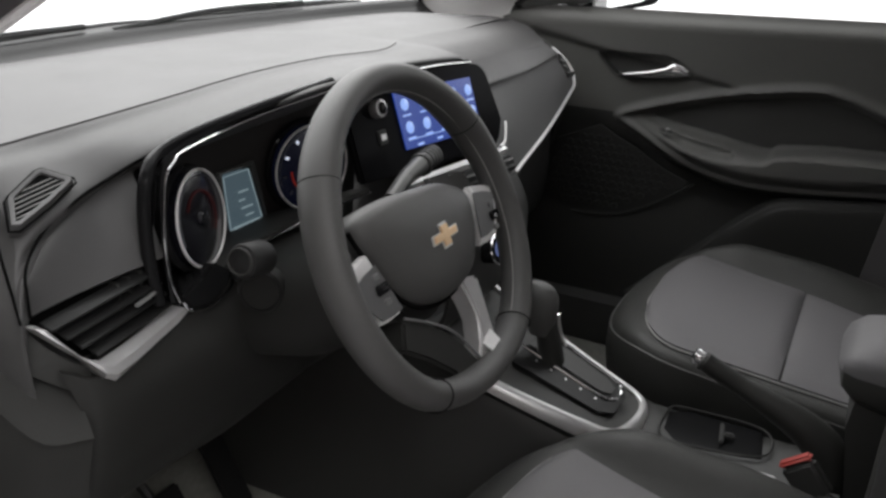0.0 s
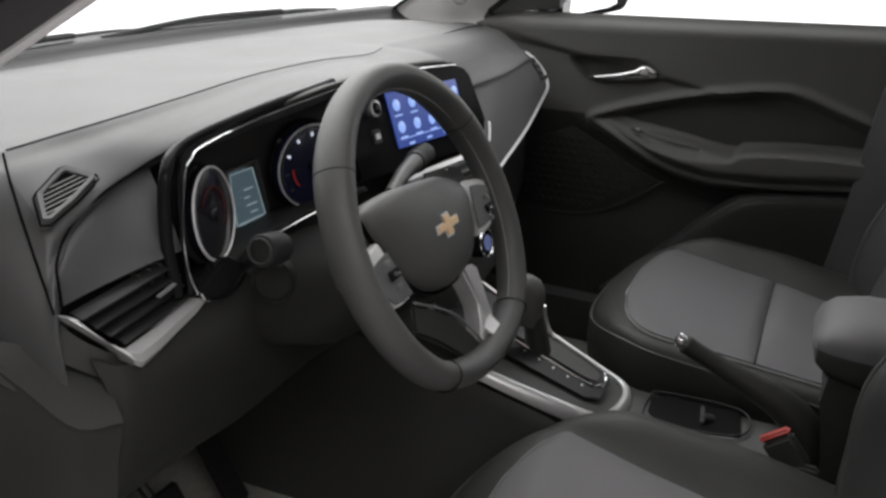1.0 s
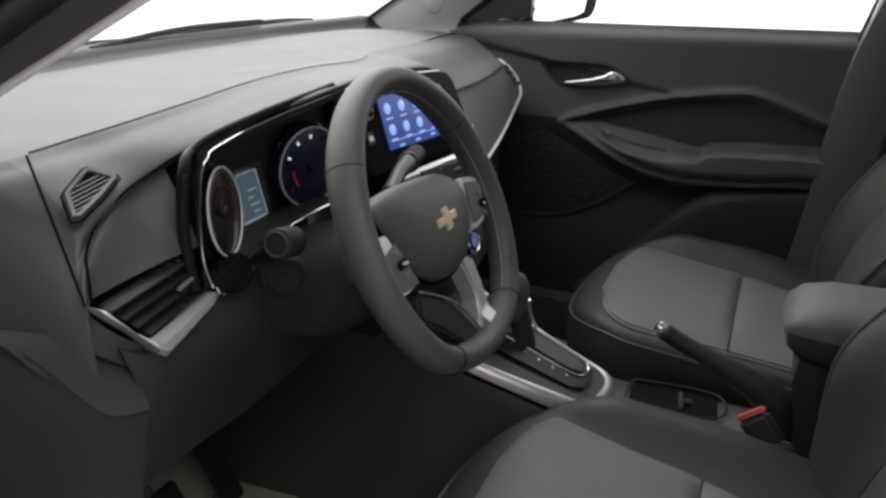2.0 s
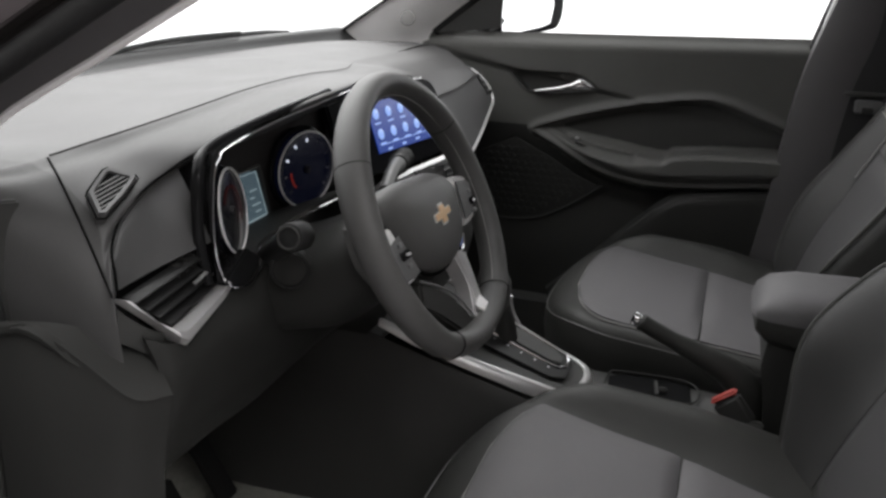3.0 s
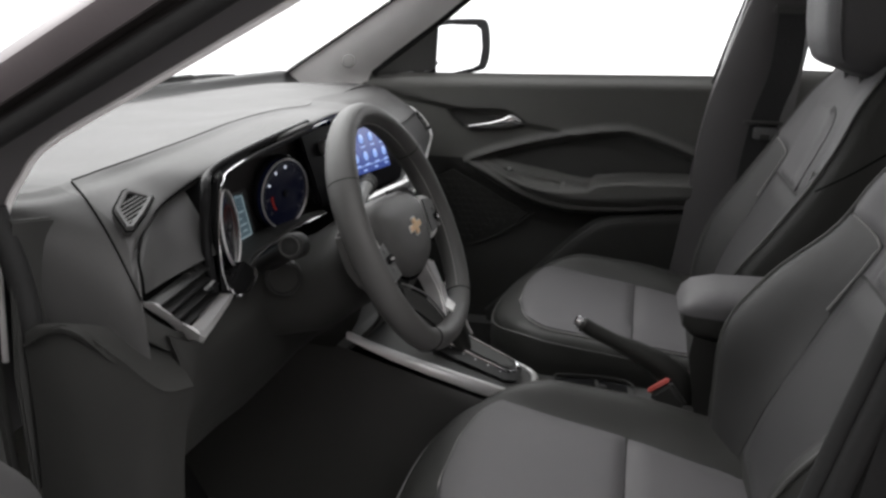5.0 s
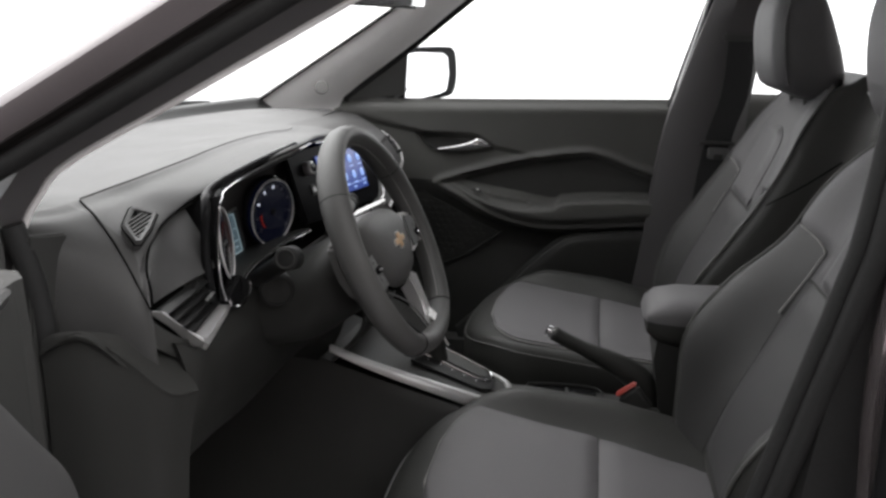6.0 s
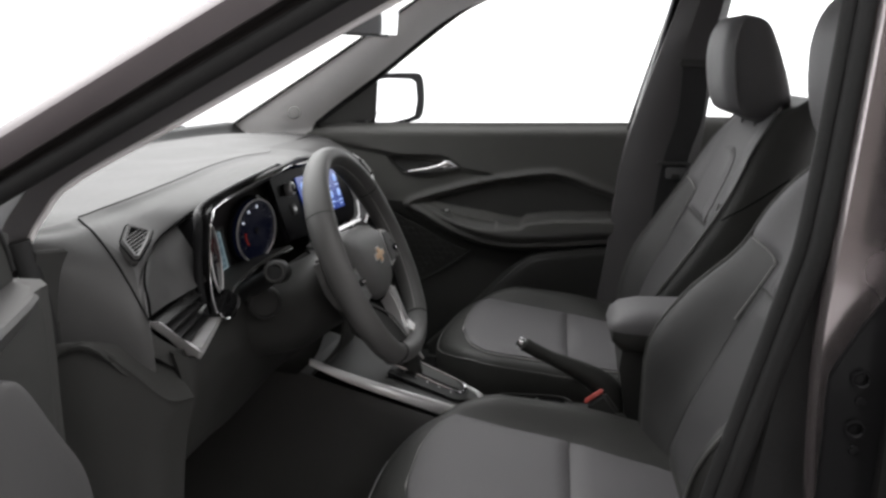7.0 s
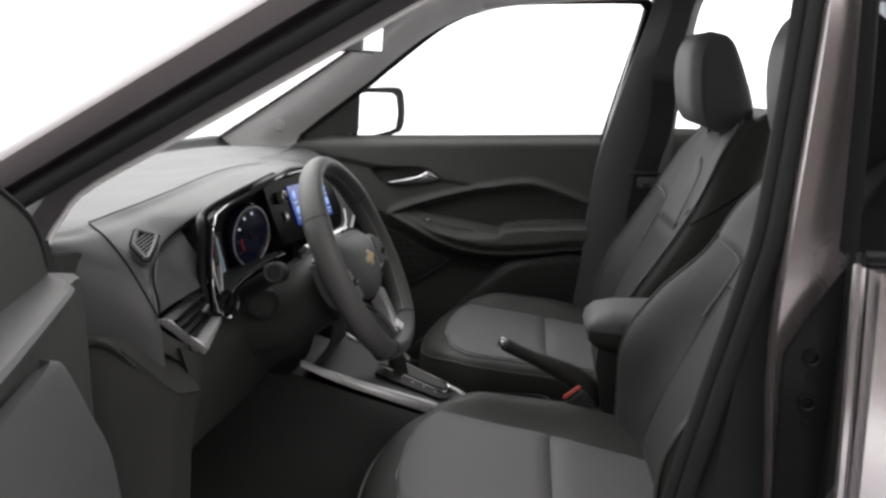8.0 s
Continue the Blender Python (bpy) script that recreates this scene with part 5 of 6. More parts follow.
for y, hl, hr, zt in ((0.78, -0.175, 0.145, 0.74), (0.45, -0.160, 0.130, 0.74), (0.26, -0.146, 0.116, 0.715), (0.20, -0.140, 0.112, 0.705), (0.10, -0.132, 0.108, 0.672), (0.0, -0.112, 0.106, 0.635), (-0.08, -0.098, 0.104, 0.605), (-0.12, -0.098, 0.104, 0.592), (-0.20, -0.098, 0.104, 0.590), (-0.34, -0.098, 0.104, 0.588), (-0.75, -0.092, 0.092, 0.588)):
    body_rows.append([V(hl - 0.010, y, 0.33), V(hl - 0.006, y, 0.50), V(hl, y, zt - 0.02), V(hl + 0.012, y, zt), V(0, y, zt + 0.002), V(hr - 0.012, y, zt), V(hr, y, zt - 0.02), V(hr + 0.006, y, 0.50), V(hr + 0.010, y, 0.33)])
part("console_body", sheet(body_rows, 0.005), M_BLACK, console, "dark grained console body")
CUP = ((0.012, -0.150), (0.082, -0.145), (0.098, -0.17), (0.096, -0.275), (0.030, -0.283), (0.006, -0.20))
# flat plate on the console; its black stands in for the well's shade
well = part("cup_holder", prism([V(x, y, 0.5925) for x, y in CUP], 0.003, 0.0015), M_GLOSS, console, "flat black plate painting the shaded cup holder well")
part("cup_rim", tube(spline([V(x, y, 0.596) for x, y in CUP], 40, closed=True), 0.0018, 8, closed=True), M_PANEL, well)
part("cup_divider", rbox(0.05, 0.006, 0.006, Matrix.Translation((0.055, -0.225, 0.598)) @ pose(0, 0, 0, 0, 0, 8), 0.002), M_PANEL, well)
part("cup_tab", rbox(0.010, 0.016, 0.008, Matrix.Translation((0.052, -0.235, 0.599)), 0.003), M_PANEL, well)
part("side_bar", rbox(0.006, 0.11, 0.005, Matrix.Translation((-0.010, -0.25, 0.5945)), 0.002), M_SILVER, console)

brake = thing("handbrake", (-0.02, -0.33, 0.60), "black leather handbrake lever with chrome button", "handbrake")
part("grip", tube(spline([V(-0.033, -0.196, 0.748), V(-0.032, -0.215, 0.738), V(-0.030, -0.25, 0.722), V(-0.028, -0.29, 0.705), V(-0.026, -0.33, 0.684), V(-0.024, -0.355, 0.655), V(-0.024, -0.365, 0.60)], 26), [0.0125 + 0.000 * k if k < 8 else 0.0125 + 0.0135 * min((k - 8) / 12, 1) for k in range(26)], 18), M_LEATHER, brake, "leather grip and gaiter")
part("release_button", rod((-0.0335, -0.184, 0.7535), (-0.033, -0.198, 0.747), 0.010, n=22, bevel=0.004), M_CHROME, brake, "chrome release button")
part("grip_ring", ring((-0.033, -0.1985, 0.7468), (0, 0.88, 0.47), 0.0125, 0.0015, 26, 6), M_BLACK, brake)

armrest = thing("armrest", (0, -0.46, 0.60), "grey padded armrest on a dark pedestal", "armrest")
lid_rows = []
for y, hz0, hz1, hx in ((-0.344, 0.795, 0.806, 0.040), (-0.350, 0.772, 0.826, 0.060), (-0.366, 0.758, 0.839, 0.070), (-0.40, 0.752, 0.846, 0.076), (-0.48, 0.752, 0.848, 0.078), (-0.56, 0.755, 0.846, 0.078), (-0.63, 0.760, 0.842, 0.076), (-0.65, 0.775, 0.828, 0.066)):
    hz0, hz1 = hz0 - 0.008, hz1 - 0.018
    zc, hz = (hz0 + hz1) / 2, (hz1 - hz0) / 2
    lid_rows.append([V(hx * math.copysign(abs(math.cos(a)) ** 0.5, math.cos(a)), y, zc + hz * math.copysign(abs(math.sin(a)) ** 0.5, math.sin(a))) for a in [2 * math.pi * k / 32 for k in range(32)]])
part("lid", loft([[V(p.x, p.y, max(p.z, 0.7905)) for p in r] for r in lid_rows], close_v=True, cap=True), M_INSERT, armrest, "grey padded lid")
part("lid_base", loft([[V(p.x * 0.985, p.y - 0.002, min(p.z, 0.7895)) for p in r] for r in lid_rows], close_v=True, cap=True), M_LEATHER, armrest, "black leatherette body under the lid")
part("pedestal", loft([[V(-0.058, y0, z), V(0.058, y0, z), V(0.062, y0 - 0.02, z), V(0.062, -0.66, z), V(-0.062, -0.66, z), V(-0.062, y0 - 0.02, z)] for z, y0 in ((0.586, -0.385), (0.65, -0.378), (0.72, -0.366), (0.758, -0.37))], close_v=True, cap=True), M_PANEL, armrest, "dark plastic pedestal")

buckle = thing("belt_buckle", (-0.088, -0.345, 0.60), "black seat belt buckle with red button", "belt buckle")
bm_pose = Matrix.Translation((-0.086, -0.340, 0.656)) @ pose(0, 0, 0, -38, 0, 0)
part("buckle_body", rbox(0.020, 0.040, 0.050, bm_pose, 0.006), M_BLACK, buckle)
part("red_button", rbox(0.014, 0.040, 0.007, bm_pose @ Matrix.Translation((0, 0, 0.027)), 0.003), M_RED, buckle, "red release button")
part("buckle_stalk", rbox(0.014, 0.03, 0.10, Matrix.Translation((-0.092, -0.365, 0.60)), 0.004), M_BLACK, buckle)


# ---- seats ----
def smooth(a, b, x):
    t = min(max((x - a) / (b - a), 0), 1)
    return t * t * (3 - 2 * t)


def along(table, x):
    """Reads a smooth curve through (x, value) pairs."""
    if x <= table[0][0]:
        return table[0][1]
    slope = [(table[min(k + 1, len(table) - 1)][1] - table[max(k - 1, 0)][1]) / (table[min(k + 1, len(table) - 1)][0] - table[max(k - 1, 0)][0]) for k in range(len(table))]
    for k in range(len(table) - 1):
        (a, p), (b, q) = table[k], table[k + 1]
        if x <= b:
            w = b - a
            f = (x - a) / w
            return p * (1 + 2 * f) * (1 - f) ** 2 + slope[k] * w * f * (1 - f) ** 2 + q * f * f * (3 - 2 * f) + slope[k + 1] * w * f * f * (f - 1)
    return table[-1][1]


BOLSTER_EDGE = ((-0.48, 0.085), (-0.39, 0.098), (-0.275, 0.136), (-0.185, 0.152), (-0.087, 0.178), (-0.04, 0.20))


def cushion_outline(n=80):
    """The plan of a cushion: a rounded front, straight flanks and a square rear; the first point is the rear corner."""
    pts = []
    for k in range(n):
        a = math.pi * k / (n - 1)
        c, s = math.cos(a), math.sin(a)
        pts.append((0.238 * math.copysign(abs(c) ** (2 / 2.3), c), -0.16 + 0.173 * abs(s) ** (2 / 2.3)))
    flank = [-0.52 + 0.36 * k / 12 for k in range(12)]
    return [(0.250 - 0.012 * (y + 0.52) / 0.36, y) for y in flank] + pts + [(-0.250 + 0.012 * (y + 0.52) / 0.36, y) for y in reversed(flank)]


def cushion_z(u, y):
    """Height of the upper side of a cushion; u from the seat's middle, the raised bolster at positive u."""
    z = 0.662 - 0.094 * max(0, -0.09 - y) - 3.0 * max(0, y + 0.09) ** 2
    z += 0.007 * math.cos(min(abs(u) / 0.2, 1) * math.pi / 2) * smooth(0.0, -0.14, y)
    ridge = 0.036 * smooth(-0.04, -0.17, y) * (1 - 0.45 * smooth(-0.27, -0.44, y))
    z += ridge * smooth(along(BOLSTER_EDGE, y) - 0.004, 0.205, u)
    z -= 0.005 * math.exp(-((y + 0.279) / 0.006) ** 2) * (1 - smooth(0.10, 0.15, abs(u)))
    return z


def back_half(s):
    return 0.225 + 0.032 * math.sin(min(s / 0.75, 1) * math.pi * 0.8) - 0.085 * smooth(0.66, 1.0, s) ** 1.3


def make_seat(cx, lean, wings):
    seat = thing("front_seat", (cx, -0.3, 0.32), "black leatherette front seat with grey inserts", "car seat", "front seats")
    plan = cushion_outline()
    mid_y = -0.27

    def ring_at(scale, drop):
        out = []
        for u, y in plan:
            a, b = u * scale, mid_y + (y - mid_y) * scale
            out.append(V(cx + a, b, cushion_z(a, b) - drop))
        return out

    rows = [ring_at(s, d) for s, d in ((0.02, 0), (0.2, 0), (0.35, 0), (0.48, 0), (0.58, 0), (0.66, 0), (0.73, 0), (0.79, 0), (0.84, 0), (0.88, 0), (0.92, 0.0004), (0.95, 0.002), (0.975, 0.006), (0.99, 0.013))]
    edge = rows[-1]
    rows.append([p + (p - V(cx, mid_y, p.z)) * 0.016 - V(0, 0, 0.012) for p in edge])
    rows.append([p + (p - V(cx, mid_y, p.z)) * 0.020 - V(0, 0, 0.040) for p in edge])
    rows.append([V(p.x, p.y, 0.56) + (p - V(cx, mid_y, p.z)) * 0.010 for p in edge])
    rows.append([V(p.x, p.y, 0.50) - (p - V(cx, mid_y, p.z)) * 0.02 for p in edge])
    part("cushion", loft(rows, close_v=True, cap=True), M_LEATHER, seat, "black bolstered seat cushion", sharp=70)
    part("cushion_piping", tube([p + (p - V(cx, mid_y, p.z)) * 0.006 - V(0, 0, 0.002) for p in edge], 0.0022, 8, closed=True), M_PIPING, seat)

    def insert_half(y):
        """How far the centre panel reaches to each side at y."""
        f = max(1 - (max(y + 0.15, 0) / 0.098) ** 2.6, 0.0) ** (1 / 2.6)
        return -0.208 * f, min(along(BOLSTER_EDGE, y), 0.202 * f)

    def insert_panel(y0, y1, ny):
        out = []
        for j in range(ny):
            y = y0 + (y1 - y0) * (1 - math.cos(math.pi / 2 * j / (ny - 1)) if y0 > -0.1 else j / (ny - 1))
            a, b = insert_half(y)
            row = []
            for k in range(34):
                f = k / 33
                u = a + (b - a) * f
                rim = min(f, 1 - f, (j / (ny - 1)) * 1.5, (1 - j / (ny - 1)) * 1.5)
                row.append(V(cx + u, y, cushion_z(u, y) + 0.0022 + 0.003 * smooth(0, 0.07, rim)))
            out.append(row)
        return out

    part("cushion_insert", sheet(insert_panel(-0.0522, -0.277, 40), -0.003), M_INSERT, seat, "grey leatherette centre panel")
    part("cushion_insert", sheet(insert_panel(-0.2815, -0.47, 12), -0.003), M_INSERT, seat, "grey leatherette rear panel")
    line = []
    for y in [-0.46 + 0.02 * k for k in range(19)] + [-0.085, -0.072, -0.062, -0.056]:
        line.append((insert_half(y)[0] - 0.004, y))
    line += [(u, -0.0485) for u in (-0.06, -0.02, 0.02, 0.06)] + [(insert_half(y)[1] + 0.003, y + 0.003) for y in (-0.056, -0.062, -0.072)]
    part("cushion_stitch", tube(spline([V(cx + u, y, cushion_z(u, y) + 0.0018) for u, y in line], 110), 0.0017, 6), M_STITCH, seat)
    part("seat_base", loft([[V(cx - 0.20, y, 0.34), V(cx - 0.215, y, 0.52), V(cx + 0.215, y, 0.52), V(cx + 0.20, y, 0.34)] for y in (-0.07, -0.50)], close_v=True, cap=True), M_BLACK, seat)
    for s in (-1, 1):
        part("seat_rail", rbox(0.03, 0.55, 0.03, Matrix.Translation((cx + s * 0.19, -0.28, 0.335)), 0.004), M_BLACK, seat)

    # backrest: the front swells into wings, its flanks are black
    def back_front(u, s):
        z = 0.63 + 0.555 * s
        y = -0.435 - 0.40 * (z - 0.63)
        half = back_half(s)
        y += smooth(0.50 * half, 0.90 * half, abs(u)) * along(wings, s)
        y += 0.018 * math.exp(-((s - 0.22) / 0.2) ** 2) * (1 - smooth(0.45 * half, 0.8 * half, abs(u)))
        y -= 0.020 * smooth(0.80, 1.0, s)
        return y, z

    rows = []
    n = 34
    for j in range(n):
        s = j / (n - 1)
        h = back_half(s)
        front = []
        for k in range(41):
            q = -1 + 2 * k / 40
            y, z = back_front(q * h, s)
            y -= 0.022 * smooth(0.92, 1.0, abs(q)) ** 2
            if s > 0.93:
                y -= 0.045 * smooth(0.93, 1.0, s)
                z += 0.004
            front.append(V(cx + q * h, y, z))
        yb, zb = -0.435 - 0.40 * (front[20].z - 0.63) - 0.115, front[20].z - 0.02
        yb += 0.05 * smooth(0.93, 1.0, s)
        back = [V(cx + h * 1.03, (front[-1].y + yb) / 2 + 0.01, zb + 0.005), V(cx + h * 0.98, yb + 0.02, zb), V(cx + h * 0.7, yb - 0.012, zb), V(cx, yb - 0.02, zb), V(cx - h * 0.7, yb - 0.012, zb), V(cx - h * 0.98, yb + 0.02, zb), V(cx - h * 1.03, (front[0].y + yb) / 2 + 0.01, zb + 0.005)]
        rows.append(front + back)
    part("backrest", loft(rows, close_v=True, cap=True), M_LEATHER, seat, "black bolstered backrest", sharp=70)

    def back_patch(x_of, s0, s1, nx, ny, lift, puff=0.0):
        out = []
        for j in range(ny):
            g = j / (ny - 1)
            s = s0 + (s1 - s0) * g
            a, b = x_of(s)
            row = []
            for k in range(nx):
                f = k / (nx - 1)
                u = a + (b - a) * f
                y, z = back_front(u, s)
                up = lift + puff * smooth(0, 0.14, min(f, 1 - f)) * smooth(0, 0.08, min(g, 1 - g))
                row.append(V(cx + u, y + up, z + up * 0.4))
            out.append(row)
        return out

    def centre_x(s):
        return 0.128 + 0.016 * smooth(0.20, 0.50, s)

    def seam_x(s):
        return 0.146 - 0.006 * smooth(0.40, 0.60, s) if s < 0.60 else 0.140 + (back_half(s) * 0.93 - 0.140) * smooth(0.60, 0.66, s)

    def arch_x(s):
        return 0.090 * max(1 - (max(s - 0.70, 0) / 0.112) ** 2.4, 0.0) ** (1 / 2.4)

    part("back_insert", sheet(back_patch(lambda s: (-centre_x(s), centre_x(s)), 0.05, 0.525, 24, 24, 0.0015, 0.006), 0.003), M_BACK, seat, "lower backrest panel, grey leatherette darkened for shade")
    part("back_yoke", sheet(back_patch(lambda s: (-seam_x(s), seam_x(s)), 0.532, 0.955, 30, 30, 0.002, 0.004), 0.003), M_INSERT, seat, "grey yoke round the upper panel")
    part("back_insert_top", sheet(back_patch(lambda s: (-arch_x(s), arch_x(s)), 0.538, 0.811, 24, 34, 0.0075, 0.007), 0.003), M_INSERT, seat, "grey arched upper panel")
    for sg in (-1, 1):
        wing = back_patch(lambda s: (sg * (centre_x(s) + 0.003 if s < 0.53 else seam_x(s) + 0.003), sg * back_half(s) * 0.93), 0.03, 0.64, 16, 36, 0.0012, 0.002)
        if sg < 0:
            wing = [r[::-1] for r in wing]
        part("back_wing", sheet(wing, 0.003), M_WING, seat, "side wing, grey leatherette darkened for shade")
        ln, rl = [], []
        for s in (0.43, 0.46, 0.49, 0.52, 0.55, 0.58, 0.60, 0.62, 0.64):
            x = sg * (seam_x(s) + 0.001)
            y, z = back_front(x, s)
            ln.append(V(cx + x, y + 0.005, z + 0.003))
        part("back_stitch", tube(spline(ln, 50), 0.0016, 6), M_STITCH, seat)
        for k in range(30):
            s = 0.02 + 0.95 * k / 29
            x = sg * back_half(s) * 0.945
            y, z = back_front(x, s)
            rl.append(V(cx + x, y + 0.002, z + 0.001))
        # paler tube paints the light caught along the wing ridge
        part("wing_ridge_glint", tube(rl, 0.0026, 6), M_PIPING, seat)
        side = sg * (back_half(0.62) + 0.005)
        part("wing_seam", tube(spline([V(cx + side, -0.548, 0.965), V(cx + side * 1.01, -0.60, 0.998), V(cx + side * 0.99, -0.665, 1.045)], 12), 0.0016, 6), M_SEAM, seat)
    # headrest: body toned darker than the front pad, painting shade on its sides
    rows = []
    prof = [(1.150, -0.632, -0.660, 0.080), (1.156, -0.600, -0.688, 0.104), (1.170, -0.588, -0.704, 0.116), (1.20, -0.578, -0.712, 0.124), (1.24, -0.572, -0.702, 0.128), (1.28, -0.570, -0.688, 0.127), (1.315, -0.576, -0.674, 0.122), (1.338, -0.588, -0.662, 0.112), (1.350, -0.602, -0.650, 0.094), (1.356, -0.616, -0.636, 0.060)]
    prof = [tuple(p) + (q.x,) for p, q in zip(spline([V(a - 0.010, b + 0.013, c + 0.013) for a, b, c, d in prof], 34), spline([V(d, 0, 0) for a, b, c, d in prof], 34))]
    for z, yf, yb, hw in prof:
        yc, hy = (yf + yb) / 2, (yf - yb) / 2
        rows.append([V(cx + hw * math.copysign(abs(math.cos(a)) ** 0.42, math.cos(a)), yc + hy * math.copysign(abs(math.sin(a)) ** 0.5, math.sin(a)), z + 0.010 * math.sin(a) * min(1.0, (1.352 - z) / 0.06 + 0.25)) for a in [2 * math.pi * k / 40 for k in range(40)]])
    hr = part("headrest", loft(rows, close_v=True, cap=True), M_HEAD, seat, "rounded grey headrest, its body darkened for side shade", sharp=75)
    fp = []
    for z, yf, yb, hw in prof[3:-6:3]:
        fp.append([V(cx + q * hw * 0.985, yf + 0.005 - 0.022 * abs(q) ** 6, z + 0.010) for q in (-1, -0.92, -0.75, -0.4, 0, 0.4, 0.75, 0.92, 1)])
    part("headrest_front", sheet(surface(fp, 26, 30), 0.004), M_INSERT, hr, "grey front pad")
    for s in (-1, 1):
        part("headrest_post", rod((cx + s * 0.06, -0.645, 1.10), (cx + s * 0.06, -0.635, 1.17), 0.007, n=14), M_BLACK, hr)
    # recline of the backrest about its foot
    turn = Matrix.Translation((0, -0.435, 0.63)) @ Matrix.Rotation(radians(lean), 4, "X") @ Matrix.Translation((0, 0.435, -0.63))
    for o in list(seat.children):
        if not o.name.startswith(("cushion", "seat")):
            o.data.transform(turn)
            for c in o.children:
                c.data.transform(turn)
    return seat


WINGS_R = ((0.0, 0.030), (0.15, 0.055), (0.31, 0.062), (0.45, 0.045), (0.62, 0.024), (0.8, 0.012), (1.0, 0.004))
WINGS_L = ((0.0, 0.035), (0.12, 0.062), (0.31, 0.098), (0.46, 0.080), (0.60, 0.038), (0.75, 0.030), (0.9, 0.014), (1.0, 0.004))
make_seat(0.36, 0.0, WINGS_R)
make_seat(-0.36, 1.6, WINGS_L)
rear_seat = thing("rear_bench", (0, -1.25, 0.33), "black leatherette bench behind the front seats", "car seat")
part("padding", sheet(surface([[V(x, y, z) for x in (-0.62, -0.2, 0.2, 0.62)] for y, z in ((-0.95, 0.48), (-0.93, 0.58), (-1.05, 0.62), (-1.35, 0.58), (-1.42, 0.66), (-1.52, 0.95), (-1.57, 1.05), (-1.62, 1.02))], 30, 12), -0.04), M_LEATHER, rear_seat)

# ---- far front door ----
door = thing("passenger_door", (0.75, 0.0, 0.35), "closed dark front passenger door with armrest and pocket", "car door")
ALMOND = [(0.170, 0.866), (0.166, 0.876), (0.152, 0.886), (0.130, 0.894), (0.083, 0.911), (0.02, 0.930), (-0.044, 0.947), (-0.11, 0.960), (-0.174, 0.971), (-0.237, 0.976), (-0.289, 0.964), (-0.345, 0.943), (-0.40, 0.924), (-0.50, 0.890), (-0.50, 0.775), (-0.356, 0.770), (-0.25, 0.757), (-0.17, 0.752), (-0.104, 0.752), (-0.04, 0.762), (0.02, 0.782), (0.069, 0.806), (0.115, 0.831), (0.148, 0.847), (0.163, 0.856)]
BEZEL = [(0.219, 0.995), (0.200, 0.974), (0.176, 0.953), (0.120, 0.951), (0.060, 0.957), (0.017, 0.965), (0.018, 0.972), (0.055, 0.996), (0.090, 1.001), (0.172, 1.001)]
CUP_WELL = [(0.112, 0.868), (0.065, 0.860), (-0.054, 0.842), (-0.152, 0.826), (-0.150, 0.818), (-0.10, 0.813), (-0.037, 0.815), (0.020, 0.826), (0.070, 0.844)]


def depth_in(poly, y, z):
    """How deep a point lies inside a polygon; negative outside."""
    best, odd = 9.0, False
    for (a, b), (c, d) in zip(poly, poly[1:] + poly[:1]):
        f = min(max(((y - a) * (c - a) + (z - b) * (d - b)) / ((c - a) ** 2 + (d - b) ** 2), 0), 1)
        best = min(best, math.hypot(y - a - f * (c - a), z - b - f * (d - b)))
        if (b > z) != (d > z) and y < (c - a) * (z - b) / (d - b) + a:
            odd = not odd
    return best if odd else -best


LEDGE = ((-0.50, 0.856), (-0.36, 0.853), (-0.24, 0.848), (-0.165, 0.838), (-0.152, 0.828), (-0.054, 0.843), (0.065, 0.861), (0.12, 0.872), (0.18, 0.874))


def door_depth(y, z):
    """How far the door trim stands out into the cabin."""
    d = depth_in(ALMOND, y, z)
    h = 0.0
    if d > -0.03:
        h += 0.015 * math.exp(-((d - 0.011) / 0.0085) ** 2)
        ledge = along(LEDGE, y)
        arm = 0.052 * smooth(0.165, -0.02, y) * smooth(-0.012, 0.048, d)
        h += arm * smooth(ledge + 0.003, ledge - 0.010, z)
        h -= 0.010 * smooth(0.018, 0.034, d) * smooth(ledge - 0.004, ledge + 0.010, z)
        well = depth_in(CUP_WELL, y, z)
        h -= (0.030 if y > -0.085 else 0.016) * smooth(-0.005, 0.011, well)
    top = 1.033 - 0.097 * (0.405 - y) / 0.54
    h += 0.012 * smooth(top - 0.004, top + 0.010, z) * (1 - smooth(0.05, -0.30, y) * 0.8)
    h -= 0.018 * smooth(-0.002, 0.005, depth_in(BEZEL, y, z))
    h -= 0.014 * smooth(-0.004, -0.05, d) * smooth(0.90, 0.80, z) * smooth(0.55, 0.72, z)
    h -= 0.024 * smooth(1.052, 1.080, z)
    return h


levels = [0.36, 0.42, 0.48, 0.54, 0.60] + [0.64 + 0.012 * k for k in range(9)] + [0.74 + 0.0038 * k for k in range(74)] + [1.025, 1.035, 1.045, 1.053, 1.060, 1.067, 1.074, 1.080]
door_rows = []
for y in [0.46 - 0.0055 * k for k in range(172)]:
    line = []
    for z in levels:
        rise = 0.018 * (0.40 - y) / 0.83
        line.append(V(0.748 - 0.010 * smooth(0.85, 0.45, z) - door_depth(y, z), y, z + rise * smooth(0.98, 1.075, z)))
    door_rows.append(line)
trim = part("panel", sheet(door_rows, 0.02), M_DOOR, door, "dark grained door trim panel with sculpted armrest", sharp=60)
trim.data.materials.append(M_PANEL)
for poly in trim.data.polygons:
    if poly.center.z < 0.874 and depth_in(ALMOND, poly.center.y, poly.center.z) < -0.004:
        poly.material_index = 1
inlay = []
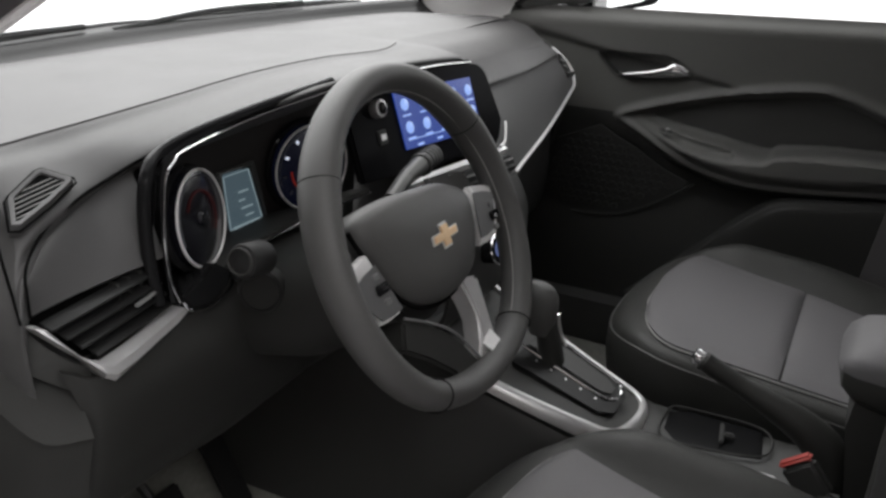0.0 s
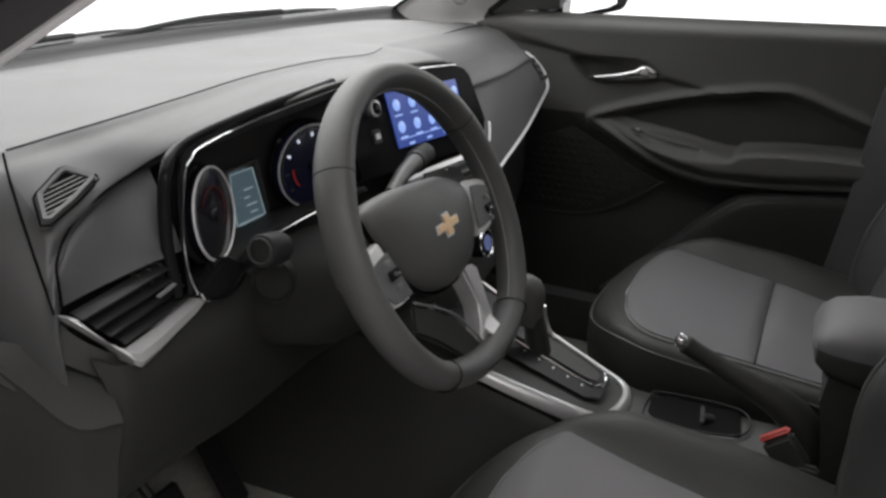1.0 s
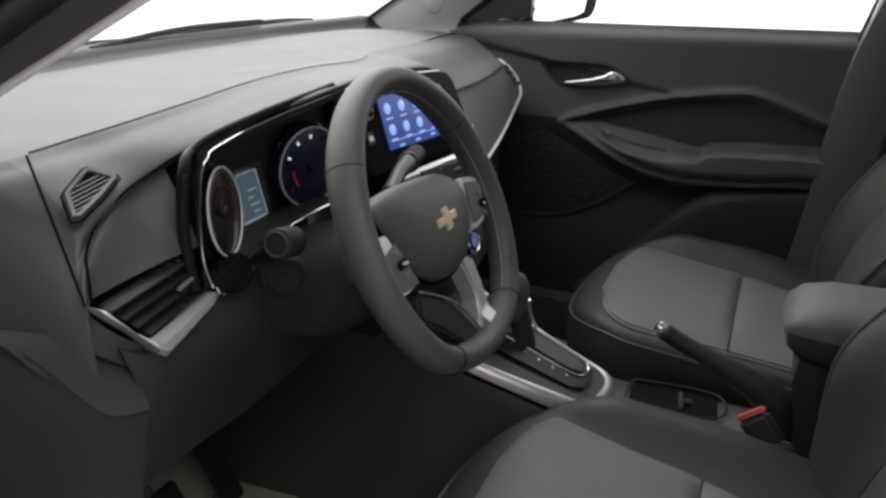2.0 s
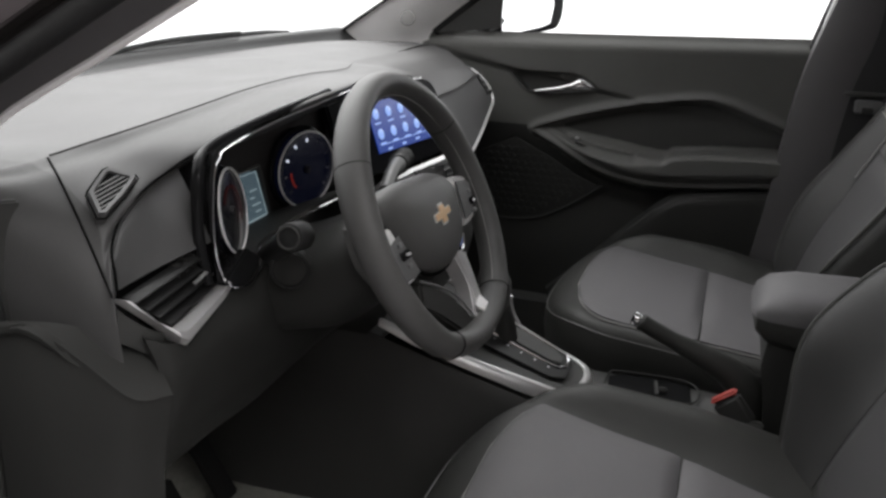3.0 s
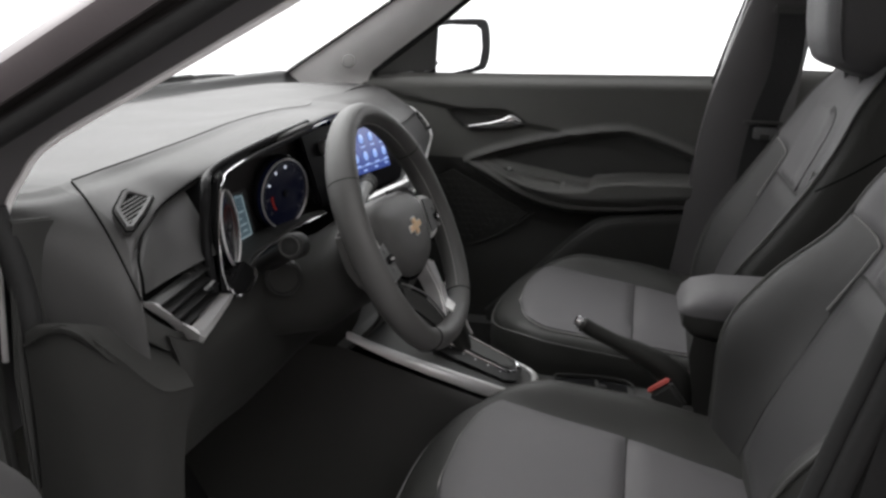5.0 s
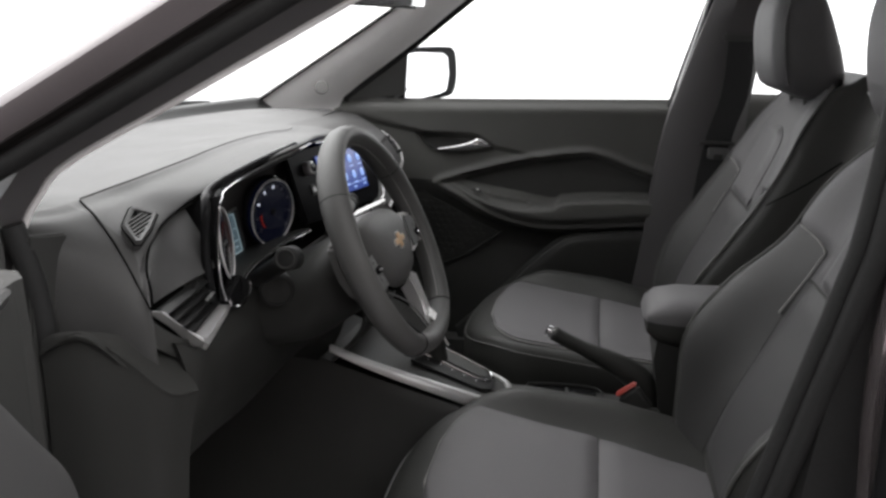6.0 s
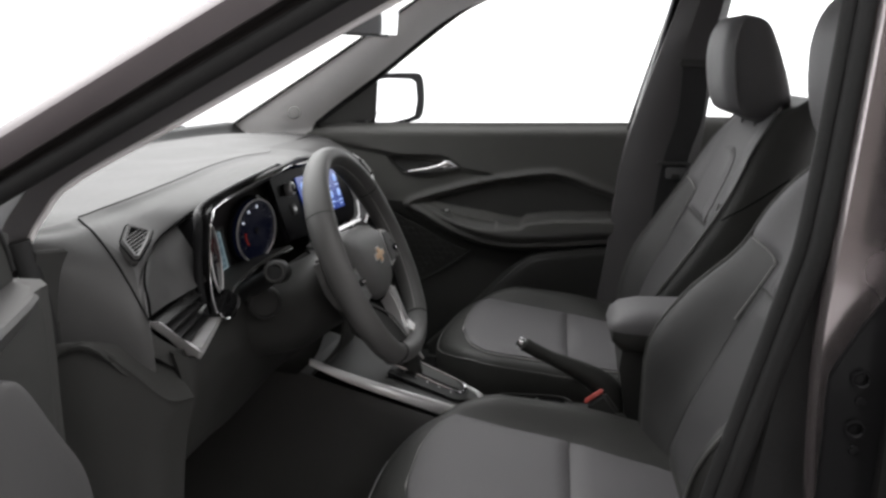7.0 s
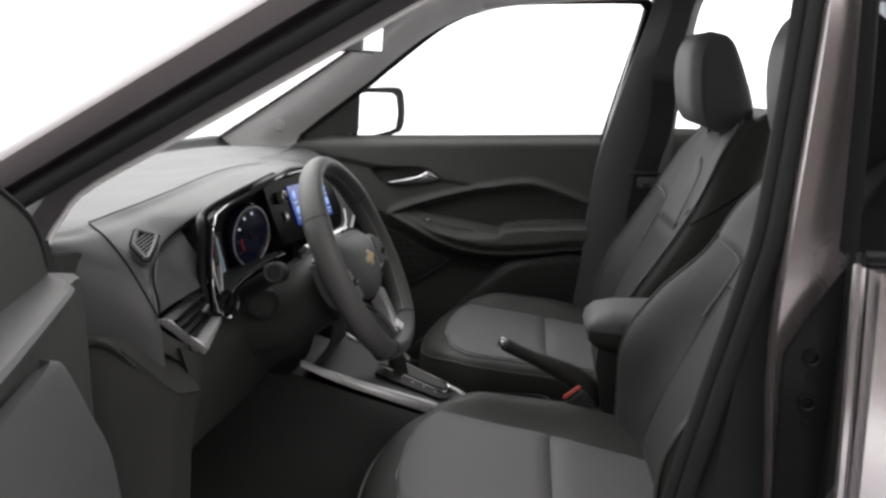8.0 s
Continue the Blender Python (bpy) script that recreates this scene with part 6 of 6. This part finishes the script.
for k in range(60):
    y = 0.125 - 0.59 * k / 59
    tops = [z for z in [0.70 + 0.002 * i for i in range(150)] if depth_in(ALMOND, y, z) > 0.027 and z > along(LEDGE, y) + 0.010]
    if tops:
        a, b = min(tops), max(tops)
        inlay.append([V(0.748 - door_depth(y, z) - 0.0025, y, z) for z in [a + (b - a) * i / 9 for i in range(10)]])
part("armrest_inlay", sheet(inlay, 0.002), M_INLAY, door, "black padded inlay")
part("window_switch", rbox(0.010, 0.030, 0.006, Matrix.Translation((0.722, 0.050, 0.853)) @ pose(0, 0, 0, 8, 15, 0), 0.002), M_BLACK, door)
part("switch_lever", rbox(0.004, 0.008, 0.005, Matrix.Translation((0.717, 0.048, 0.857)), 0.001), M_SILVER, door)
hb = part("handle_bezel", loft([[V(0.7445 + dx, 0.118 + (y - 0.118) * s, 0.976 + (z - 0.976) * s) for y, z in BEZEL] for s, dx in ((1.05, 0.002), (1.03, -0.002), (0.985, -0.0015), (0.97, 0.008), (0.93, 0.016))], close_v=True), M_BLACK, door, "black handle recess")
part("handle_back", prism([V(0.760, 0.118 + (y - 0.118) * 0.95, 0.976 + (z - 0.976) * 0.95) for y, z in BEZEL], -0.003), M_BLACK, hb)
part("door_handle", loft([[V(x + 0.006 * math.sin(a), y, z + h * math.cos(a)) for a in [2 * math.pi * k / 14 for k in range(14)]] for y, z, x, h in ((0.158, 0.9560, 0.738, 0.0035), (0.14, 0.9585, 0.734, 0.0055), (0.10, 0.9650, 0.731, 0.0065), (0.07, 0.971, 0.731, 0.0100), (0.055, 0.9765, 0.732, 0.0140), (0.042, 0.976, 0.735, 0.0125), (0.026, 0.971, 0.739, 0.006))], close_v=True, cap=True), M_CHROME, door, "chrome door handle")
pocket2 = [V(0.730, 0.10, 0.47), V(0.726, 0.02, 0.545), V(0.722, -0.05, 0.615), V(0.718, -0.11, 0.678), V(0.715, -0.165, 0.727), V(0.714, -0.20, 0.745), V(0.714, -0.253, 0.755), V(0.714, -0.37, 0.770), V(0.714, -0.480, 0.778)]
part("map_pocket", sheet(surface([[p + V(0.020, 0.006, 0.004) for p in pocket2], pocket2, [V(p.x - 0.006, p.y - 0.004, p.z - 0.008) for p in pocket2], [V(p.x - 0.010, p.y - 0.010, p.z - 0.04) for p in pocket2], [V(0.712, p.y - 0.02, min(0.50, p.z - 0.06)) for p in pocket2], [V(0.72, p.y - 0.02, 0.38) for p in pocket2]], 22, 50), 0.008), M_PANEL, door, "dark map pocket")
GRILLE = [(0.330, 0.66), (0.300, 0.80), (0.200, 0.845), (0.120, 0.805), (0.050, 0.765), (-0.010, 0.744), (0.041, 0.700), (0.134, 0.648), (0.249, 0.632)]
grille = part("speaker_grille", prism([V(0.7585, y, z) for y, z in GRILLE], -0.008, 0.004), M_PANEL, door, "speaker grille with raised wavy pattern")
knobs = bmesh.new()
for i in range(0, 20):
    for j in range(0, 14):
        y, z = -0.02 + i * 0.019 + (j % 2) * 0.0095, 0.63 + j * 0.0165
        if depth_in(GRILLE, y, z) > 0.014:
            q = [V(0.7505, y + 0.0085 * math.cos(a), z + 0.0070 * math.sin(a)) for a in [2 * math.pi * k / 8 for k in range(8)]]
            prism(q, -0.003, 0.001, 1, knobs)
part("grille_pattern", knobs, M_PANEL, grille)
part("grille_lip", tube(spline([V(0.748, y, z) for y, z in ((-0.015, 0.742), (0.041, 0.700), (0.088, 0.670), (0.134, 0.648), (0.19, 0.636), (0.249, 0.634))], 30), 0.003, 8), M_PANEL, grille)
part("belt_seal", tube([V(0.776, 0.40, 1.076), V(0.776, 0.0, 1.084), V(0.776, -0.43, 1.094)], 0.005, 8), M_RUBBER, door)
wp = part("window_pane", sheet(surface([[V(0.785, 0.42, 1.07), V(0.785, 0.0, 1.08), V(0.785, -0.44, 1.09)], [V(0.735, 0.10, 1.30), V(0.73, -0.1, 1.32), V(0.725, -0.5, 1.32)], [V(0.70, -0.10, 1.43), V(0.70, -0.2, 1.45), V(0.70, -0.53, 1.45)]], 10, 14), 0.004), M_GLASS, door)
wp.visible_shadow = False
part("window_frame", tube(spline([V(0.745, 0.412, 1.08), V(0.722, 0.235, 1.213), V(0.70, 0.05, 1.355), V(0.69, -0.03, 1.402), V(0.688, -0.105, 1.428), V(0.688, -0.2, 1.442), V(0.688, -0.47, 1.446), V(0.690, -0.510, 1.436), V(0.700, -0.516, 1.41), V(0.735, -0.468, 1.23), V(0.762, -0.432, 1.09), V(0.762, -0.40, 0.95)], 70), 0.012, 10), M_RUBBER, door, "black window frame seal")
part("frame_chrome", tube(spline([V(0.685, -0.508, 1.42), V(0.715, -0.476, 1.27), V(0.738, -0.448, 1.16), V(0.746, -0.435, 1.10)], 20), 0.0045, 8), M_SILVER, door, "pale rear edge of the window frame")
part("sail_panel", prism([V(0.742, 0.41, 1.075), V(0.742, 0.405, 1.112), V(0.722, 0.235, 1.222), V(0.735, 0.245, 1.095)], -0.006, 0.002), M_BLACK, door, "black triangular sail panel")

mirror = thing("door_mirror", (0.86, 0.22, 1.09), "black door mirror with pale glass, on the far door", "door mirror")
MX = 0.88
MY = 0.062
outl = [(0.246, 1.196), (0.232, 1.214), (0.20, 1.219), (0.11, 1.222), (0.090, 1.214), (0.083, 1.190), (0.081, 1.145), (0.088, 1.108), (0.110, 1.094), (0.20, 1.082), (0.232, 1.080), (0.243, 1.10)]
lay = []
for sc, dx in ((0.90, -0.004), (1.0, 0.0), (1.02, 0.02), (0.98, 0.06), (0.80, 0.11), (0.45, 0.14), (0.05, 0.15)):
    lay.append([V(MX + dx * 0.61 - (p.x - 0.165) * 1.15 * sc, MY + 0.165 + (p.x - 0.165) * 0.89 * sc + dx * 0.79, 1.138 + (p.y - 1.150) * sc * 1.08) for p in spline([V(a, b, 0) for a, b in outl], 44, closed=True)])
part("housing", loft(lay, close_v=True, cap=True), M_GLOSS, mirror, "black mirror housing")
gl = [(0.222, 1.188), (0.212, 1.204), (0.19, 1.208), (0.125, 1.206), (0.112, 1.196), (0.108, 1.15), (0.114, 1.112), (0.13, 1.104), (0.20, 1.090), (0.216, 1.096)]
part("mirror_glass", prism([V(MX - 0.006 - (y - 0.165) * 1.15, 0.157 + (y - 0.165) * 0.89 + MY, 1.138 + (z - 1.150) * 1.08) for y, z in gl], 0.003), M_MIRROR, mirror, "bright mirror glass")
part("mirror_arm", tube([V(0.775, 0.30, 1.10), V(0.83, 0.28, 1.105), V(0.88, 0.26, 1.115)], 0.022, 10), M_BLACK, mirror)

rear_mirror = thing("rear_view_mirror", (0.0, 0.05, 1.42), "black-backed rear-view mirror hanging from the windscreen", "mirror")
rm = Matrix.Translation((-0.03, 0.108, 1.318)) @ pose(0, 0, 0, 4, 0, -21)
part("case", rbox(0.22, 0.028, 0.058, rm, 0.012, 4), M_BLACK, rear_mirror)
part("glass", rbox(0.208, 0.003, 0.048, rm @ Matrix.Translation((0, -0.0145, 0)), 0.0012), M_MIRROR, rear_mirror, "bright mirror glass")
part("stem", tube([V(-0.02, 0.108, 1.335), V(-0.01, 0.118, 1.36), V(0.0, 0.118, 1.405)], 0.007, 10), M_BLACK, rear_mirror)

visor_t = thing("sun_visor", (0.36, -0.02, 1.44), "light grey folded sun visor under the headliner", "sun visor")
part("flap", rbox(0.36, 0.14, 0.018, Matrix.Translation((0.36, -0.03, 1.446)) @ pose(0, 0, 0, -14, 0, 0), 0.007), M_PILLAR, visor_t)

# far rear door and closing walls behind
rear_far = thing("rear_passenger_door", (0.75, -1.0, 0.35), "closed dark rear passenger door", "car door")
part("panel", sheet(surface([[V(0.735, y, 0.36), V(0.74, y, 0.7), V(0.752, y, 1.0), V(0.765, y, 1.09), V(0.78, y, 1.118)] for y in (-0.58, -0.8, -1.1, -1.5)], 10, 18), 0.02), M_DOOR, rear_far)
rp = part("window_pane", sheet(surface([[V(0.785, -0.60, 1.10), V(0.785, -1.4, 1.12)], [V(0.70, -0.64, 1.45), V(0.70, -1.3, 1.44)]], 6, 6), 0.004), M_GLASS, rear_far)
rp.visible_shadow = False
part("rear_pillar", prism([V(0.74, -1.40, 1.10), V(0.70, -1.25, 1.45), V(0.68, -1.80, 1.38), V(0.72, -1.85, 1.10)], -0.04), M_PILLAR_DARK, body)
part("tail_panel", sheet(surface([[V(-0.74, -1.78, 0.3), V(0.74, -1.78, 0.3)], [V(-0.74, -1.80, 1.10), V(0.74, -1.80, 1.10)]], 4, 4), 0.02), M_BLACK, body)

# ---- near front door, standing open ----
OPEN = radians(75)
DH = V(-0.80, 0.262, 0)
DD = V(-math.sin(OPEN), -math.cos(OPEN), 0)
DI = V(math.cos(OPEN), -math.sin(OPEN), 0)


def on_door(s, z, n=0.0):
    """A point of the open door: s metres from its hinged edge, n metres to its inner side."""
    p = DH + DD * s + DI * n
    return V(p.x, p.y, z)


near_door = thing("driver_door", (-1.1, 0.2, 0.35), "open dark front driver door swung outwards on its hinges", "car door")
panel_rows = []
for s in (0.140, 0.144, 0.155, 0.20, 0.3, 0.45, 0.65, 0.85, 1.0):
    e = 0.03 if s < 0.142 else 0.0
    panel_rows.append([on_door(s - 0.02 * smooth(1.0, 0.8, z), z, n - e) for z, n in ((0.38, 0.04), (0.55, 0.055), (0.75, 0.062), (0.90, 0.066), (0.98, 0.068), (1.03, 0.068), (1.076, 0.066))])
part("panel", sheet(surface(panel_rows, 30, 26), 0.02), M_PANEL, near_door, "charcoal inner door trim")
pocket_rows = []
for d, lift in ((0.0, 0.070), (0.004, 0.090), (0.02, 0.098), (0.12, 0.102), (0.35, 0.104), (0.85, 0.09)):
    pocket_rows.append([on_door(s + d, z, lift) for s, z in ((0.26, 1.045), (0.225, 1.028), (0.165, 0.965), (0.118, 0.915), (0.095, 0.87), (0.083, 0.82), (0.080, 0.65), (0.085, 0.40))])
part("lower_panel", sheet(surface(pocket_rows, 24, 30), 0.01), M_DASH, near_door, "smooth grey lower door panel")
shelf_rows = []
for s, deep in ((0.128, 0.060), (0.150, 0.080), (0.172, 0.0905), (0.20, 0.094), (0.25, 0.0975), (0.30, 0.101), (0.36, 0.105), (0.45, 0.110), (0.7, 0.12), (1.0, 0.12)):
    shelf_rows.append([on_door(s, 1.0745, 0.035), on_door(s, 1.0775, deep - 0.012), on_door(s, 1.0765, deep - 0.003), on_door(s, 1.0735, deep), on_door(s, 1.0690, deep - 0.002), on_door(s, 1.045, deep - 0.016), on_door(s, 1.020, deep - 0.030), on_door(s, 0.99, 0.04)])
part("armrest_shelf", loft(shelf_rows, close_v=True, cap=True), M_END, near_door, "grey padded shelf edge along the door", sharp=30)
part("skin", sheet(surface([[on_door(s, z, -0.10 - 0.02 * math.sin((z - 0.38) * 4)) for z in (0.38, 0.6, 0.8, 1.0, 1.06)] for s in (-0.02, 0.3, 0.7, 1.05)], 14, 14), 0.004), M_PAINT, near_door)
part("hinge_edge", sheet(surface([[on_door(-0.02, z, -0.10), on_door(0.04, z, -0.02), on_door(0.13, z, 0.03)] for z in (0.38, 0.6, 0.85, 1.056)], 8, 6), 0.004), M_PANEL, near_door)
part("edge_seal", tube(spline([on_door(0.10, 0.40, 0.045), on_door(0.105, 0.7, 0.048), on_door(0.115, 0.92, 0.050), on_door(0.125, 1.04, 0.046)], 24), 0.010, 10), M_RUBBER, near_door, "black rubber door seal")
sail = [on_door(s, z, 0.040) for s, z in ((0.125, 1.06), (0.129, 1.085), (0.139, 1.108), (0.158, 1.130), (0.183, 1.146), (0.227, 1.167), (0.45, 1.27), (0.80, 1.34), (1.0, 1.20), (1.0, 1.06))]
part("sail_panel", prism(sail, 0.018, 0.003), M_PANEL, near_door, "dark upper door frame panel")
part("sail_seal", tube(spline([on_door(s, z, 0.058) for s, z in ((0.131, 1.085), (0.141, 1.106), (0.159, 1.127), (0.184, 1.143), (0.228, 1.164), (0.45, 1.265))], 24), 0.0025, 8), M_RUBBER, near_door)
